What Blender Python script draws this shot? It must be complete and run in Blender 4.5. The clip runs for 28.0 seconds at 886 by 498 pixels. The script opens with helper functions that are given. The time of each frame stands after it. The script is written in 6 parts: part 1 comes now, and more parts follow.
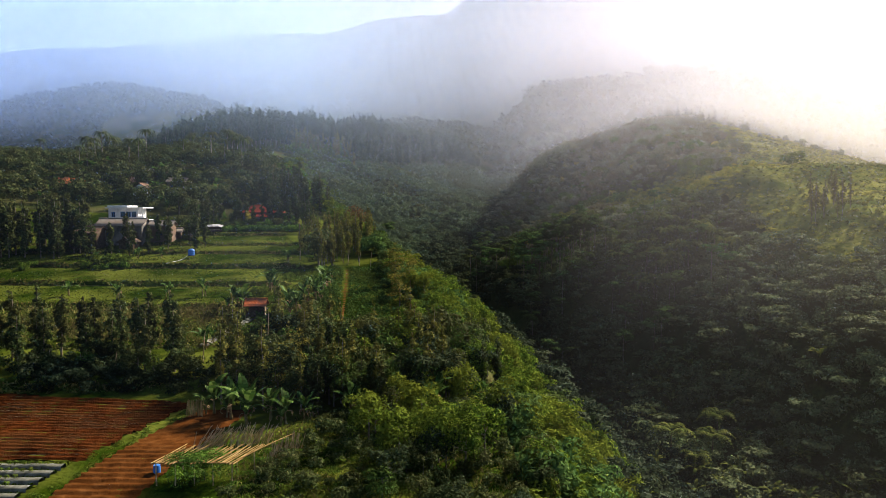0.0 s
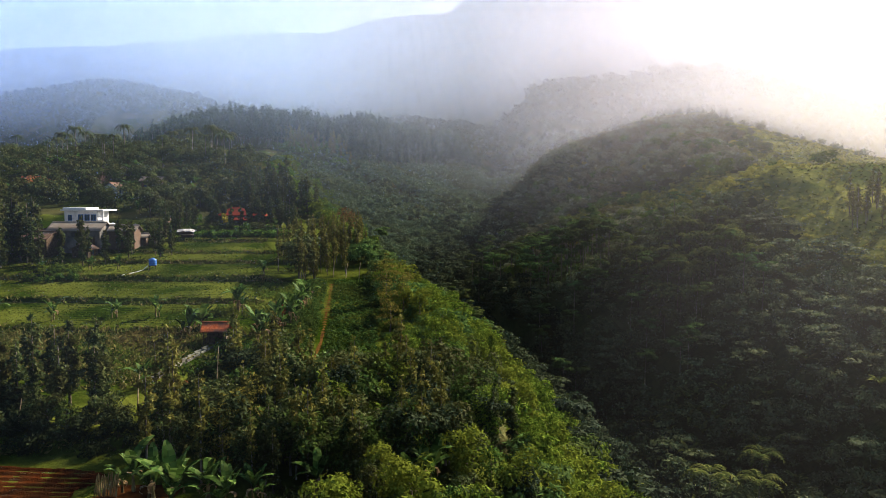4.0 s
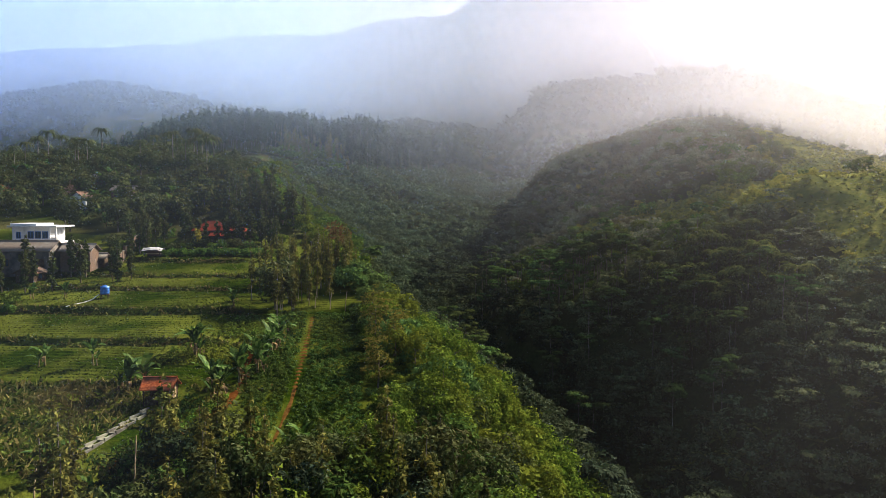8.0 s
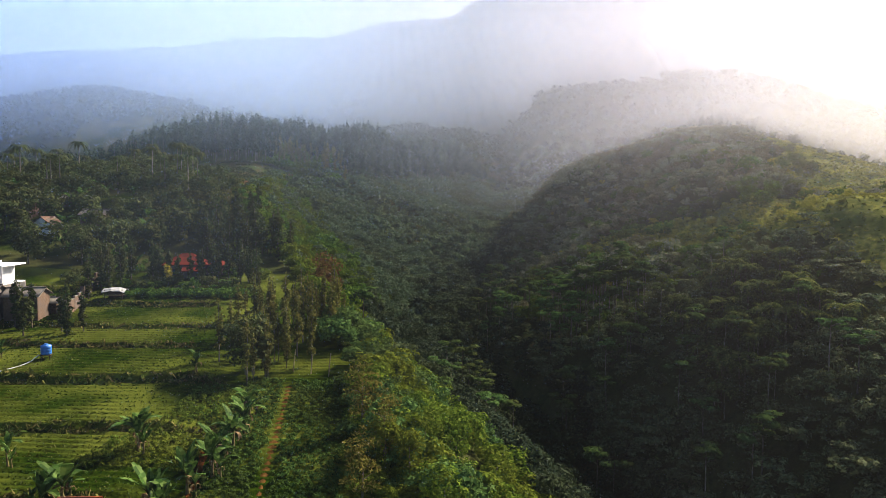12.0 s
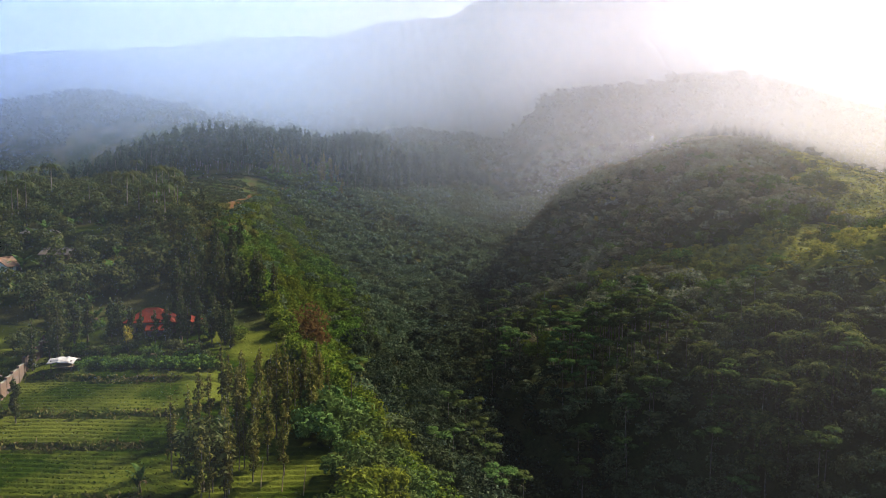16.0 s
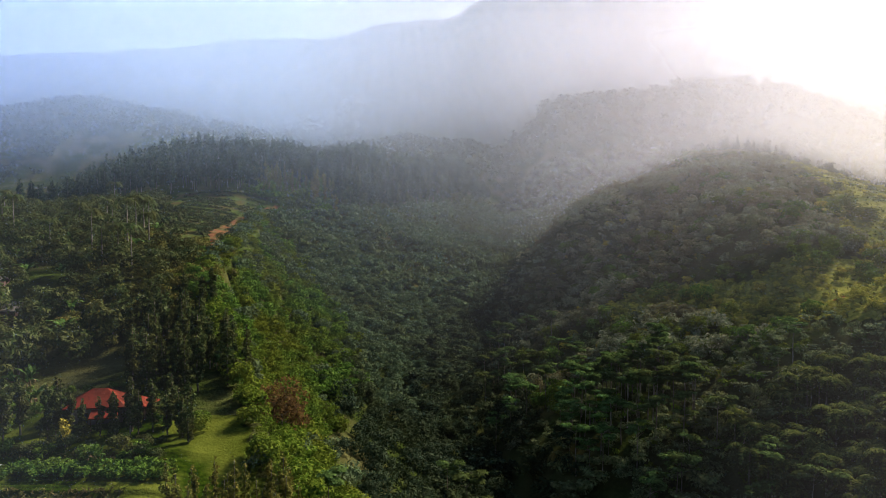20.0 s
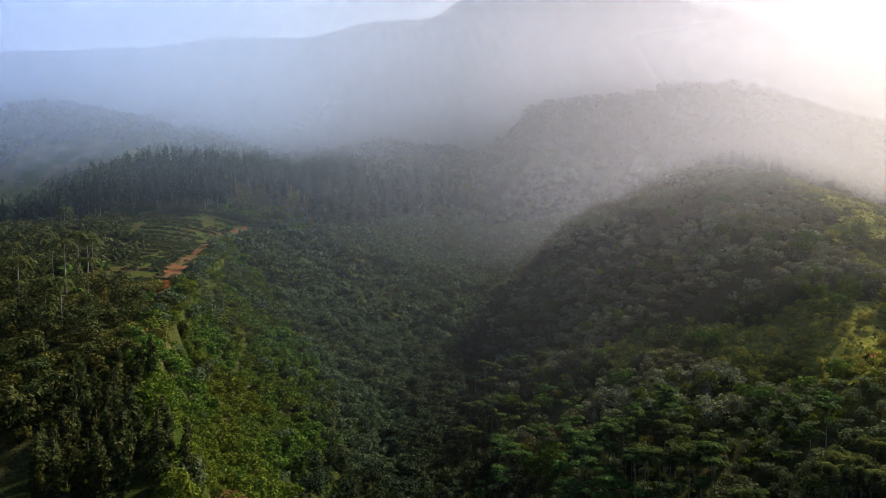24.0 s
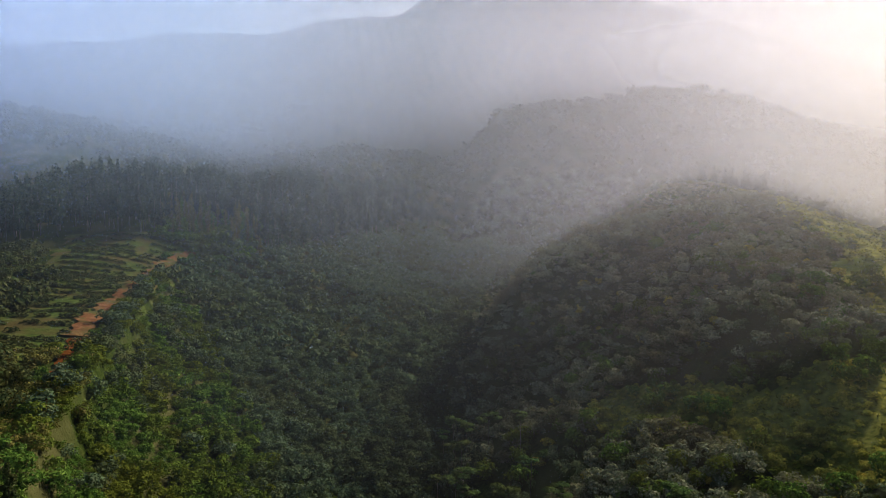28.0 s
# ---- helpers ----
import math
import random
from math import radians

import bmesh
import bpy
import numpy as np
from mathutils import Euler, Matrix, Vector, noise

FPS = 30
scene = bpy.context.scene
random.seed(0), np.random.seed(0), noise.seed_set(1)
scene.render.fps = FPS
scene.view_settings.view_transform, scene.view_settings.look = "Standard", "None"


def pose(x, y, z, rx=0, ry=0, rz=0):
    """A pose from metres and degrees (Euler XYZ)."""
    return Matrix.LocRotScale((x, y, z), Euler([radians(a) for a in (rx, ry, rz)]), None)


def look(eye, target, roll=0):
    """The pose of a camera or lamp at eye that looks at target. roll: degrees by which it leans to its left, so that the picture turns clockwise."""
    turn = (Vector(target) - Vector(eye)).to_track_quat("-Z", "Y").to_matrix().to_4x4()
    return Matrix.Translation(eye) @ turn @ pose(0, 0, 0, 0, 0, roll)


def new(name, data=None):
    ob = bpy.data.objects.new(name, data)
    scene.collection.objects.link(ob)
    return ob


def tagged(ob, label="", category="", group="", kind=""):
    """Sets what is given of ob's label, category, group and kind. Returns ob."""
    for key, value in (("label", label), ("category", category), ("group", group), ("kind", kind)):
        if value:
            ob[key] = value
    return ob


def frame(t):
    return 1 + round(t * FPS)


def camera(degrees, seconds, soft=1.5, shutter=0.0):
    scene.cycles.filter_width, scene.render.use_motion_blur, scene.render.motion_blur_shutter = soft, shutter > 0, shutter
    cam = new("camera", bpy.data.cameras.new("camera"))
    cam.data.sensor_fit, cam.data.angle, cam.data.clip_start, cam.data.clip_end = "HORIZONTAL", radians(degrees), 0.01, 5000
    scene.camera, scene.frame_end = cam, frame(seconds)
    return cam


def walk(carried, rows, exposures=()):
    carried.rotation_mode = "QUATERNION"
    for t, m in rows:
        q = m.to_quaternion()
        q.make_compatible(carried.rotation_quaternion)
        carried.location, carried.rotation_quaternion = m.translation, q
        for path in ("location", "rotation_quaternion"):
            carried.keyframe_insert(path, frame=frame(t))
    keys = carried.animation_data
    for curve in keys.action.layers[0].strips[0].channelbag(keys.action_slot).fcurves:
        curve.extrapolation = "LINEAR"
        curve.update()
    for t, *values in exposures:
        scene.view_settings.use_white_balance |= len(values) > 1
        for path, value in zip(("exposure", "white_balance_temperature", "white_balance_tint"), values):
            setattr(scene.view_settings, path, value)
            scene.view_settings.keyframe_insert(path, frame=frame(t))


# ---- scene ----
cam = camera(62.4, 28.0, soft=0.6)
METRES, EYE, TILT, LEAN, TURN = 130.0, 60.0, -3.5, 0.0, 0.0
ROWS = [
    (0.0, 0.0, 0.0, 0.0, -0.0, 0.0, 0.0),
    (0.5, 0.0002, 0.0153, 0.0008, 0.01, -0.05, -0.02),
    (1.0, 0.0003, 0.0313, 0.0018, 0.01, -0.07, -0.04),
    (1.5, 0.0004, 0.0477, 0.0028, 0.02, -0.08, -0.07),
    (2.0, 0.0004, 0.0643, 0.0038, 0.02, -0.08, -0.11),
    (2.5, 0.0006, 0.0809, 0.0054, 0.02, -0.08, -0.13),
    (3.0, 0.0005, 0.0978, 0.0072, 0.01, -0.04, -0.16),
    (3.5, 0.0005, 0.1144, 0.0091, 0.01, 0.01, -0.18),
    (5.5, 0.0007, 0.1774, 0.0182, 0.07, 0.14, -0.22),
    (6.0, 0.0007, 0.1929, 0.0208, 0.08, 0.16, -0.23),
    (6.5, 0.0007, 0.2082, 0.0238, 0.08, 0.17, -0.25),
    (7.0, 0.0009, 0.2234, 0.0269, 0.09, 0.2, -0.25),
    (7.5, 0.001, 0.2383, 0.0308, 0.11, 0.21, -0.27),
    (8.0, 0.0009, 0.2532, 0.0347, 0.12, 0.26, -0.28),
    (8.5, 0.0008, 0.2678, 0.0392, 0.13, 0.28, -0.3),
    (9.0, 0.0005, 0.2824, 0.044, 0.13, 0.32, -0.31),
    (9.5, 0.0004, 0.2965, 0.0495, 0.13, 0.32, -0.32),
    (10.0, 0.0005, 0.3103, 0.0549, 0.16, 0.33, -0.32),
    (10.5, 0.0005, 0.324, 0.0604, 0.18, 0.36, -0.34),
    (11.0, 0.0004, 0.3377, 0.0661, 0.2, 0.38, -0.34),
    (11.5, 0.0003, 0.3513, 0.0722, 0.21, 0.39, -0.33),
    (12.0, 0.0004, 0.3638, 0.0783, 0.24, 0.4, -0.33),
    (12.5, 0.0006, 0.377, 0.0855, 0.27, 0.4, -0.32),
    (14.5, 0.0001, 0.4318, 0.1172, 0.32, 0.31, -0.31),
    (15.0, 0.0001, 0.4462, 0.1251, 0.33, 0.28, -0.31),
    (15.5, 0.0003, 0.4608, 0.1329, 0.36, 0.26, -0.3),
    (16.0, 0.0003, 0.4756, 0.1412, 0.36, 0.24, -0.31),
    (16.5, 0.0004, 0.4904, 0.1495, 0.37, 0.25, -0.3),
    (17.0, 0.0004, 0.5051, 0.158, 0.36, 0.25, -0.29),
    (17.5, 0.0005, 0.5201, 0.1662, 0.38, 0.26, -0.3),
    (18.0, 0.0009, 0.535, 0.1742, 0.41, 0.26, -0.29),
    (18.5, 0.0012, 0.5498, 0.1827, 0.43, 0.26, -0.27),
    (19.0, 0.0014, 0.5645, 0.1912, 0.43, 0.24, -0.27),
    (19.5, 0.0015, 0.5794, 0.1998, 0.4, 0.24, -0.26),
    (20.0, 0.0018, 0.5947, 0.2081, 0.37, 0.26, -0.27),
    (20.5, 0.002, 0.6091, 0.2173, 0.29, 0.25, -0.25),
    (21.0, 0.0023, 0.6242, 0.2261, 0.2, 0.25, -0.24),
    (21.5, 0.0025, 0.6392, 0.2351, 0.1, 0.25, -0.22),
    (23.5, 0.0038, 0.708, 0.2719, -0.63, 0.18, -0.15),
    (24.0, 0.0039, 0.7288, 0.2812, -0.98, 0.13, -0.15),
    (24.5, 0.0041, 0.7506, 0.2908, -1.35, 0.09, -0.14),
    (25.0, 0.0047, 0.773, 0.3005, -1.74, 0.06, -0.12),
    (25.5, 0.0053, 0.7961, 0.3102, -2.14, 0.02, -0.11),
    (26.0, 0.0061, 0.8199, 0.3199, -2.53, -0.01, -0.11),
    (26.5, 0.007, 0.8443, 0.3298, -2.86, -0.01, -0.1),
    (27.0, 0.0081, 0.8691, 0.3399, -3.17, 0.0, -0.09),
    (27.5, 0.0095, 0.8943, 0.3504, -3.45, -0.03, -0.09),
    (28.0, 0.0109, 0.9197, 0.3611, -3.73, -0.06, -0.06),
]
walk(cam, [(t, pose(0, 0, EYE, TILT, LEAN, TURN) @ pose(METRES * x, METRES * y, METRES * z, 90 + pitch, roll, yaw)) for t, x, y, z, yaw, pitch, roll in ROWS], exposures=((0.0, 1.62), (18.0, 1.56), (28.0, 0.95)))

# ---- world, sun, mist light ----
SUN_AZ, SUN_EL = radians(44), radians(35)      # azimuth to the right of +Y
scene.cycles.transparent_max_bounces = 48
world = bpy.data.worlds.new("sky")
scene.world = world
world.use_nodes = True
wn = world.node_tree.nodes
sky = wn.new("ShaderNodeTexSky")
sky.sky_type = "NISHITA"
sky.sun_disc = False
sky.sun_elevation, sky.sun_rotation = SUN_EL, SUN_AZ
sky.altitude, sky.air_density, sky.dust_density, sky.ozone_density = 700, 1.0, 2.6, 3.5
world.node_tree.links.new(sky.outputs[0], wn["Background"].inputs[0])
wn["Background"].inputs[1].default_value = 0.05
sun_data = bpy.data.lights.new("sun", "SUN")
sun_data.energy, sun_data.angle, sun_data.color = 5.0, radians(9), (1.0, 0.88, 0.72)
sun = new("sun", sun_data)
to_sun = Vector((math.sin(SUN_AZ) * math.cos(SUN_EL), math.cos(SUN_AZ) * math.cos(SUN_EL), math.sin(SUN_EL)))
sun.matrix_world = look((0, 0, 300), Vector((0, 0, 300)) - to_sun)


# ---- materials ----
def material(name, colors, scale=4.0, rough=0.8, bump=0.0, detail=6.0, scale2=0.0, second=None, leaf=0.0, per_object=0.0, bump_scale=0.0, metal=0.0, spec=0.0):
    """Principled material: a ramp of colours over a noise of that scale (per metre), broken by a second coarser noise."""
    m = bpy.data.materials.new(name)
    m.use_nodes = True
    nt = m.node_tree
    n, l = nt.nodes, nt.links
    b = n["Principled BSDF"]
    b.inputs["Roughness"].default_value = rough
    b.inputs["Metallic"].default_value = metal
    b.inputs["Specular IOR Level"].default_value = spec
    co = n.new("ShaderNodeNewGeometry")
    tex = n.new("ShaderNodeTexNoise")
    tex.inputs["Scale"].default_value, tex.inputs["Detail"].default_value = scale, detail
    l.new(co.outputs["Position"], tex.inputs["Vector"])
    fac = tex.outputs["Fac"]
    if leaf:
        mixf = n.new("ShaderNodeMix")
        mixf.inputs[0].default_value = leaf
        l.new(fac, mixf.inputs[2])
        l.new(co.outputs["Random Per Island"], mixf.inputs[3])
        fac = mixf.outputs[0]
    ramp = n.new("ShaderNodeValToRGB")
    els = ramp.color_ramp.elements
    while len(els) < len(colors):
        els.new(0.5)
    for i, c in enumerate(colors):
        els[i].position = 0.28 + 0.44 * i / max(1, len(colors) - 1)
        els[i].color = (*c, 1)
    l.new(fac, ramp.inputs[0])
    out = ramp.outputs[0]
    if scale2:
        t2 = n.new("ShaderNodeTexNoise")
        t2.inputs["Scale"].default_value, t2.inputs["Detail"].default_value = scale2, 4
        l.new(co.outputs["Position"], t2.inputs["Vector"])
        r2 = n.new("ShaderNodeMapRange")
        r2.inputs["From Min"].default_value, r2.inputs["From Max"].default_value = 0.42, 0.62
        l.new(t2.outputs["Fac"], r2.inputs["Value"])
        mx = n.new("ShaderNodeMix")
        mx.data_type = "RGBA"
        l.new(r2.outputs[0], mx.inputs[0])
        l.new(out, mx.inputs[6])
        mx.inputs[7].default_value = (*second, 1)
        if leaf:
            mm = n.new("ShaderNodeMath")
            mm.operation = "MULTIPLY"
            mm.inputs[1].default_value = 0.75
            l.new(r2.outputs[0], mm.inputs[0])
            l.new(mm.outputs[0], mx.inputs[0])
        out = mx.outputs[2]
    if per_object:
        oi = n.new("ShaderNodeObjectInfo")
        hs = n.new("ShaderNodeHueSaturation")
        mr = n.new("ShaderNodeMapRange")
        mr.inputs["To Min"].default_value, mr.inputs["To Max"].default_value = 1 - per_object, 1 + per_object
        l.new(oi.outputs["Random"], mr.inputs["Value"])
        l.new(mr.outputs[0], hs.inputs["Value"])
        l.new(out, hs.inputs["Color"])
        out = hs.outputs[0]
    l.new(out, b.inputs["Base Color"])
    if bump:
        bt = n.new("ShaderNodeTexNoise")
        bt.inputs["Scale"].default_value, bt.inputs["Detail"].default_value = bump_scale or scale * 2, 8
        l.new(co.outputs["Position"], bt.inputs["Vector"])
        bp = n.new("ShaderNodeBump")
        bp.inputs["Strength"].default_value, bp.inputs["Distance"].default_value = 1.0, bump
        l.new(bt.outputs["Fac"], bp.inputs["Height"])
        l.new(bp.outputs[0], b.inputs["Normal"])
    if leaf:
        tr = n.new("ShaderNodeBsdfTranslucent")
        l.new(out, tr.inputs[0])
        ms = n.new("ShaderNodeMixShader")
        ms.inputs[0].default_value = 0.22
        l.new(b.outputs[0], ms.inputs[1])
        l.new(tr.outputs[0], ms.inputs[2])
        l.new(ms.outputs[0], n["Material Output"].inputs[0])
    return m


M_GROUND = material("ground_cover", [(0.012, 0.021, 0.0042), (0.024, 0.036, 0.0072), (0.039, 0.054, 0.012)], 1.2, 0.9, 0.25, scale2=0.06, second=(0.055, 0.055, 0.02), spec=0.0)
M_WOODS = material("woods_leaf", [(0.0228, 0.0516, 0.0137), (0.0571, 0.11, 0.0273), (0.114, 0.186, 0.0518)], 0.7, 0.8, leaf=0.32, scale2=0.05, second=(0.055, 0.06, 0.018), spec=0.0)
M_BRIGHT = material("bright_leaf", [(0.0184, 0.0466, 0.00796), (0.0562, 0.111, 0.0159), (0.122, 0.192, 0.0346)], 0.7, 0.75, leaf=0.32, scale2=0.07, second=(0.085, 0.09, 0.010), spec=0.0)
M_LIME = material("lime_green_leaf", [(0.0232, 0.0504, 0.00545), (0.0715, 0.117, 0.0136), (0.15, 0.194, 0.0272)], 0.7, 0.75, leaf=0.4, scale2=0.1, second=(0.10, 0.11, 0.014), spec=0.0)
M_FRESH = material("fresh_leaf", [(0.0145, 0.0396, 0.008), (0.0408, 0.0828, 0.016), (0.085, 0.137, 0.032)], 0.7, 0.75, leaf=0.45, scale2=0.12, second=(0.04, 0.055, 0.012), spec=0.0)
M_DARK = material("dark_leaf", [(0.0159, 0.0312, 0.00878), (0.0424, 0.0624, 0.0176), (0.102, 0.112, 0.041)], 0.7, 0.7, leaf=0.32, scale2=0.3, second=(0.05, 0.05, 0.013), spec=0.02)
M_DUSKY = material("dusky_olive_leaf", [(0.0352, 0.0484, 0.00972), (0.0963, 0.103, 0.0214), (0.208, 0.181, 0.0427)], 0.7, 0.7, leaf=0.32, scale2=0.3, second=(0.085, 0.075, 0.016), spec=0.02)
M_OLIVE = material("olive_leaf", [(0.06, 0.06, 0.012), (0.12, 0.115, 0.022), (0.19, 0.16, 0.035)], 0.5, 0.6, leaf=0.6)
M_BROWNLEAF = material("brown_leaf", [(0.0624, 0.0384, 0.0158), (0.114, 0.0672, 0.0246), (0.166, 0.096, 0.0352)], 0.5, 0.7, leaf=0.6)
M_SLOPE = material("slope_leaf", [(0.0351, 0.0624, 0.0283), (0.0632, 0.0975, 0.0456), (0.105, 0.136, 0.071)], 0.6, 0.75, leaf=0.32, scale2=0.05, second=(0.055, 0.065, 0.02), spec=0.02)
M_HILLSHRUB = material("hill_shrub_leaf", [(0.0744, 0.096, 0.0484), (0.167, 0.192, 0.103), (0.307, 0.307, 0.181)], 0.5, 0.8, leaf=0.4, scale2=0.05, second=(0.11, 0.09, 0.035), spec=0.02)
# the valley's shade put into the colour: a darker, bluer copy of woods_leaf
M_SHADED = material("shaded_green_leaf", [(0.00788, 0.0184, 0.00889), (0.0225, 0.0382, 0.0188), (0.0529, 0.0707, 0.0376)], 0.6, 0.75, leaf=0.32, scale2=0.05, second=(0.03, 0.04, 0.012), spec=0.02)
M_HILLWOOD = material("layered_wood_leaf", [(0.0447, 0.0689, 0.0288), (0.104, 0.138, 0.0544), (0.193, 0.215, 0.093)], 0.6, 0.75, leaf=0.35, scale2=0.05, second=(0.07, 0.075, 0.03), spec=0.02)
# sunlight on the hill's open shelf is put into this leaf colour
M_SUNNY = material("sun_tinted_scrub_leaf", [(0.124, 0.139, 0.0191), (0.298, 0.292, 0.0383), (0.52, 0.449, 0.0691)], 0.7, 0.75, leaf=0.4, scale2=0.08, second=(0.10, 0.12, 0.02), spec=0.02)
M_YELLOW = material("yellow_leaf", [(0.16, 0.15, 0.02), (0.30, 0.24, 0.03), (0.36, 0.30, 0.05)], 0.8, 0.5, leaf=0.6)
M_PINE = material("pine_needle", [(0.0138, 0.0304, 0.0165), (0.0316, 0.0533, 0.0275), (0.0594, 0.081, 0.0385)], 0.4, 0.6, leaf=0.6, per_object=0.25)
M_GRASSBLADE = material("grass_blade", [(0.00871, 0.0218, 0.000887), (0.0247, 0.05, 0.00178), (0.0452, 0.0742, 0.00419)], 0.35, 0.6, leaf=0.45, scale2=0.09, second=(0.11, 0.10, 0.02), spec=0.05)
M_BANKGRASS = material("bank_grass", [(0.0405, 0.0675, 0.012), (0.0945, 0.121, 0.024), (0.176, 0.149, 0.048)], 0.5, 0.7, leaf=0.6, scale2=0.15, second=(0.09, 0.07, 0.03))
M_BANANA = material("banana_leaf", [(0.0213, 0.048, 0.00816), (0.0427, 0.0887, 0.0153), (0.0855, 0.133, 0.0306)], 0.9, 0.55, leaf=0.5, per_object=0.3, spec=0.02)
M_DRYLEAF = material("dry_leaf", [(0.12, 0.08, 0.04), (0.24, 0.17, 0.09)], 1.5, 0.8, leaf=0.5)
M_FERN = material("fern_frond", [(0.0349, 0.0503, 0.0111), (0.0698, 0.0838, 0.0204), (0.116, 0.122, 0.0323)], 0.8, 0.7, leaf=0.5, per_object=0.25)
M_GRASS = material("terrace_grass", [(0.00709, 0.0158, 0.00105), (0.0142, 0.0278, 0.00168), (0.0236, 0.0374, 0.00274)], 1.6, 0.9, 0.12, scale2=0.13, second=(0.072, 0.085, 0.012), spec=0.0)
M_PLOT = material("plot_grass", [(0.022, 0.040, 0.008), (0.045, 0.066, 0.014), (0.075, 0.09, 0.024)], 0.8, 0.9, 0.12, scale2=0.13, second=(0.06, 0.05, 0.018), spec=0.0)
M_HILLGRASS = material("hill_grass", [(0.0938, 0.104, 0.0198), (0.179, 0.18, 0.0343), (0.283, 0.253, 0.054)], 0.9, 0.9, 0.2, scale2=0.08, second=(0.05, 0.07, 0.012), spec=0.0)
M_REDSOIL = material("red_soil", [(0.0298, 0.00781, 0.00196), (0.0531, 0.0143, 0.00339), (0.085, 0.0257, 0.00714)], 2.6, 0.95, 0.10, scale2=0.5, second=(0.06, 0.022, 0.007), bump_scale=9)
M_DIRT = material("dirt_path", [(0.0459, 0.0234, 0.0063), (0.0765, 0.0378, 0.0098), (0.107, 0.0558, 0.0168)], 2.5, 0.95, 0.05)
M_REDDIRT = material("bare_red_earth", [(0.042, 0.0153, 0.00357), (0.0717, 0.025, 0.00612), (0.101, 0.0402, 0.0112)], 1.2, 0.95, 0.08)
M_TRACK = material("orange_brown_earth", [(0.07, 0.032, 0.014), (0.12, 0.056, 0.025), (0.17, 0.088, 0.042)], 0.6, 0.95, 0.08, scale2=0.22, second=(0.06, 0.06, 0.02))
M_TRUNK = material("tree_bark", [(0.05, 0.04, 0.028), (0.12, 0.10, 0.07), (0.20, 0.17, 0.13)], 3.0, 0.9, 0.03)
M_PALETRUNK = material("pale_bark", [(0.075, 0.0638, 0.0488), (0.135, 0.116, 0.09), (0.203, 0.176, 0.143)], 1.5, 0.85, 0.03, per_object=0.3)
M_STEM = material("banana_stem", [(0.06, 0.045, 0.02), (0.14, 0.11, 0.05), (0.18, 0.17, 0.07)], 2.5, 0.7, 0.02)
M_BAMBOO = material("bamboo_pole", [(0.14, 0.0864, 0.0308), (0.25, 0.163, 0.0616), (0.33, 0.23, 0.106)], 2.0, 0.6, 0.01, per_object=0.25)
M_STAKE = material("weathered_stake", [(0.177, 0.123, 0.0725), (0.352, 0.259, 0.158), (0.5, 0.383, 0.241)], 3.0, 0.85, 0.01, per_object=0.3)
M_TILE = material("clay_tile", [(0.218, 0.0504, 0.0192), (0.461, 0.112, 0.0384), (0.64, 0.202, 0.0768)], 5.0, 0.8, 0.02, scale2=0.8, second=(0.17, 0.07, 0.045))
M_REDROOF = material("red_sheet_roof", [(0.075, 0.016, 0.010), (0.11, 0.026, 0.016), (0.135, 0.04, 0.026)], 2.0, 0.6, 0.01, scale2=0.5, second=(0.15, 0.026, 0.016))
M_OLDTILE = material("old_dark_tile", [(0.07, 0.045, 0.035), (0.14, 0.085, 0.06), (0.20, 0.13, 0.10)], 3.0, 0.85, 0.02, scale2=0.6, second=(0.10, 0.08, 0.065))
M_SHEET = material("grey_sheet_roof", [(0.144, 0.132, 0.104), (0.216, 0.204, 0.1612), (0.276, 0.264, 0.2132)], 1.5, 0.75, 0.01, scale2=0.4, second=(0.28, 0.23, 0.19))
M_PALESHEET = material("pale_sheet_roof", [(0.153, 0.133, 0.107), (0.204, 0.178, 0.148), (0.245, 0.219, 0.189)], 1.5, 0.7, 0.01, scale2=0.4, second=(0.18, 0.145, 0.115))
M_WHITE = material("white_render", [(0.396, 0.405, 0.414), (0.51, 0.519, 0.528), (0.581, 0.581, 0.581)], 1.2, 0.8, 0.005, scale2=0.5, second=(0.66, 0.66, 0.65))
M_GREYWALL = material("grey_wall", [(0.0572, 0.0536, 0.0518), (0.0929, 0.0894, 0.0858), (0.118, 0.114, 0.107)], 1.5, 0.85, 0.01, scale2=0.5, second=(0.20, 0.17, 0.15))
M_BLUEFRAME = material("blue_window_frame", [(0.03, 0.10, 0.28), (0.05, 0.16, 0.40)], 4.0, 0.4)
M_PLANK = material("dark_plank", [(0.03, 0.022, 0.016), (0.07, 0.05, 0.035), (0.12, 0.09, 0.06)], 4.0, 0.8, 0.01)
M_BRICK = material("worn_brick", [(0.0858, 0.054, 0.0374), (0.125, 0.084, 0.0605), (0.152, 0.111, 0.0835)], 4.0, 0.9, 0.03, scale2=0.6, second=(0.11, 0.085, 0.07))
M_TANK = material("blue_plastic", [(0.012, 0.09, 0.34), (0.02, 0.13, 0.44), (0.03, 0.16, 0.48)], 1.5, 0.45, spec=0.5)
M_PIPE = material("white_pipe", [(0.55, 0.55, 0.52), (0.7, 0.7, 0.67)], 3.0, 0.5)
M_CONCRETE = material("worn_concrete", [(0.0504, 0.0483, 0.0399), (0.084, 0.0798, 0.0693), (0.118, 0.111, 0.0987)], 2.0, 0.9, 0.01, scale2=0.8, second=(0.22, 0.22, 0.17))
M_VILLAGE = material("dark_brick_wall", [(0.049, 0.0315, 0.0266), (0.084, 0.056, 0.0455), (0.126, 0.091, 0.077)], 1.5, 0.9, 0.01)
M_MULCH = material("grey_plastic_mulch", [(0.0536, 0.0544, 0.0404), (0.0918, 0.0918, 0.0704), (0.145, 0.139, 0.111)], 2.5, 0.7, 0.03, spec=0.15)
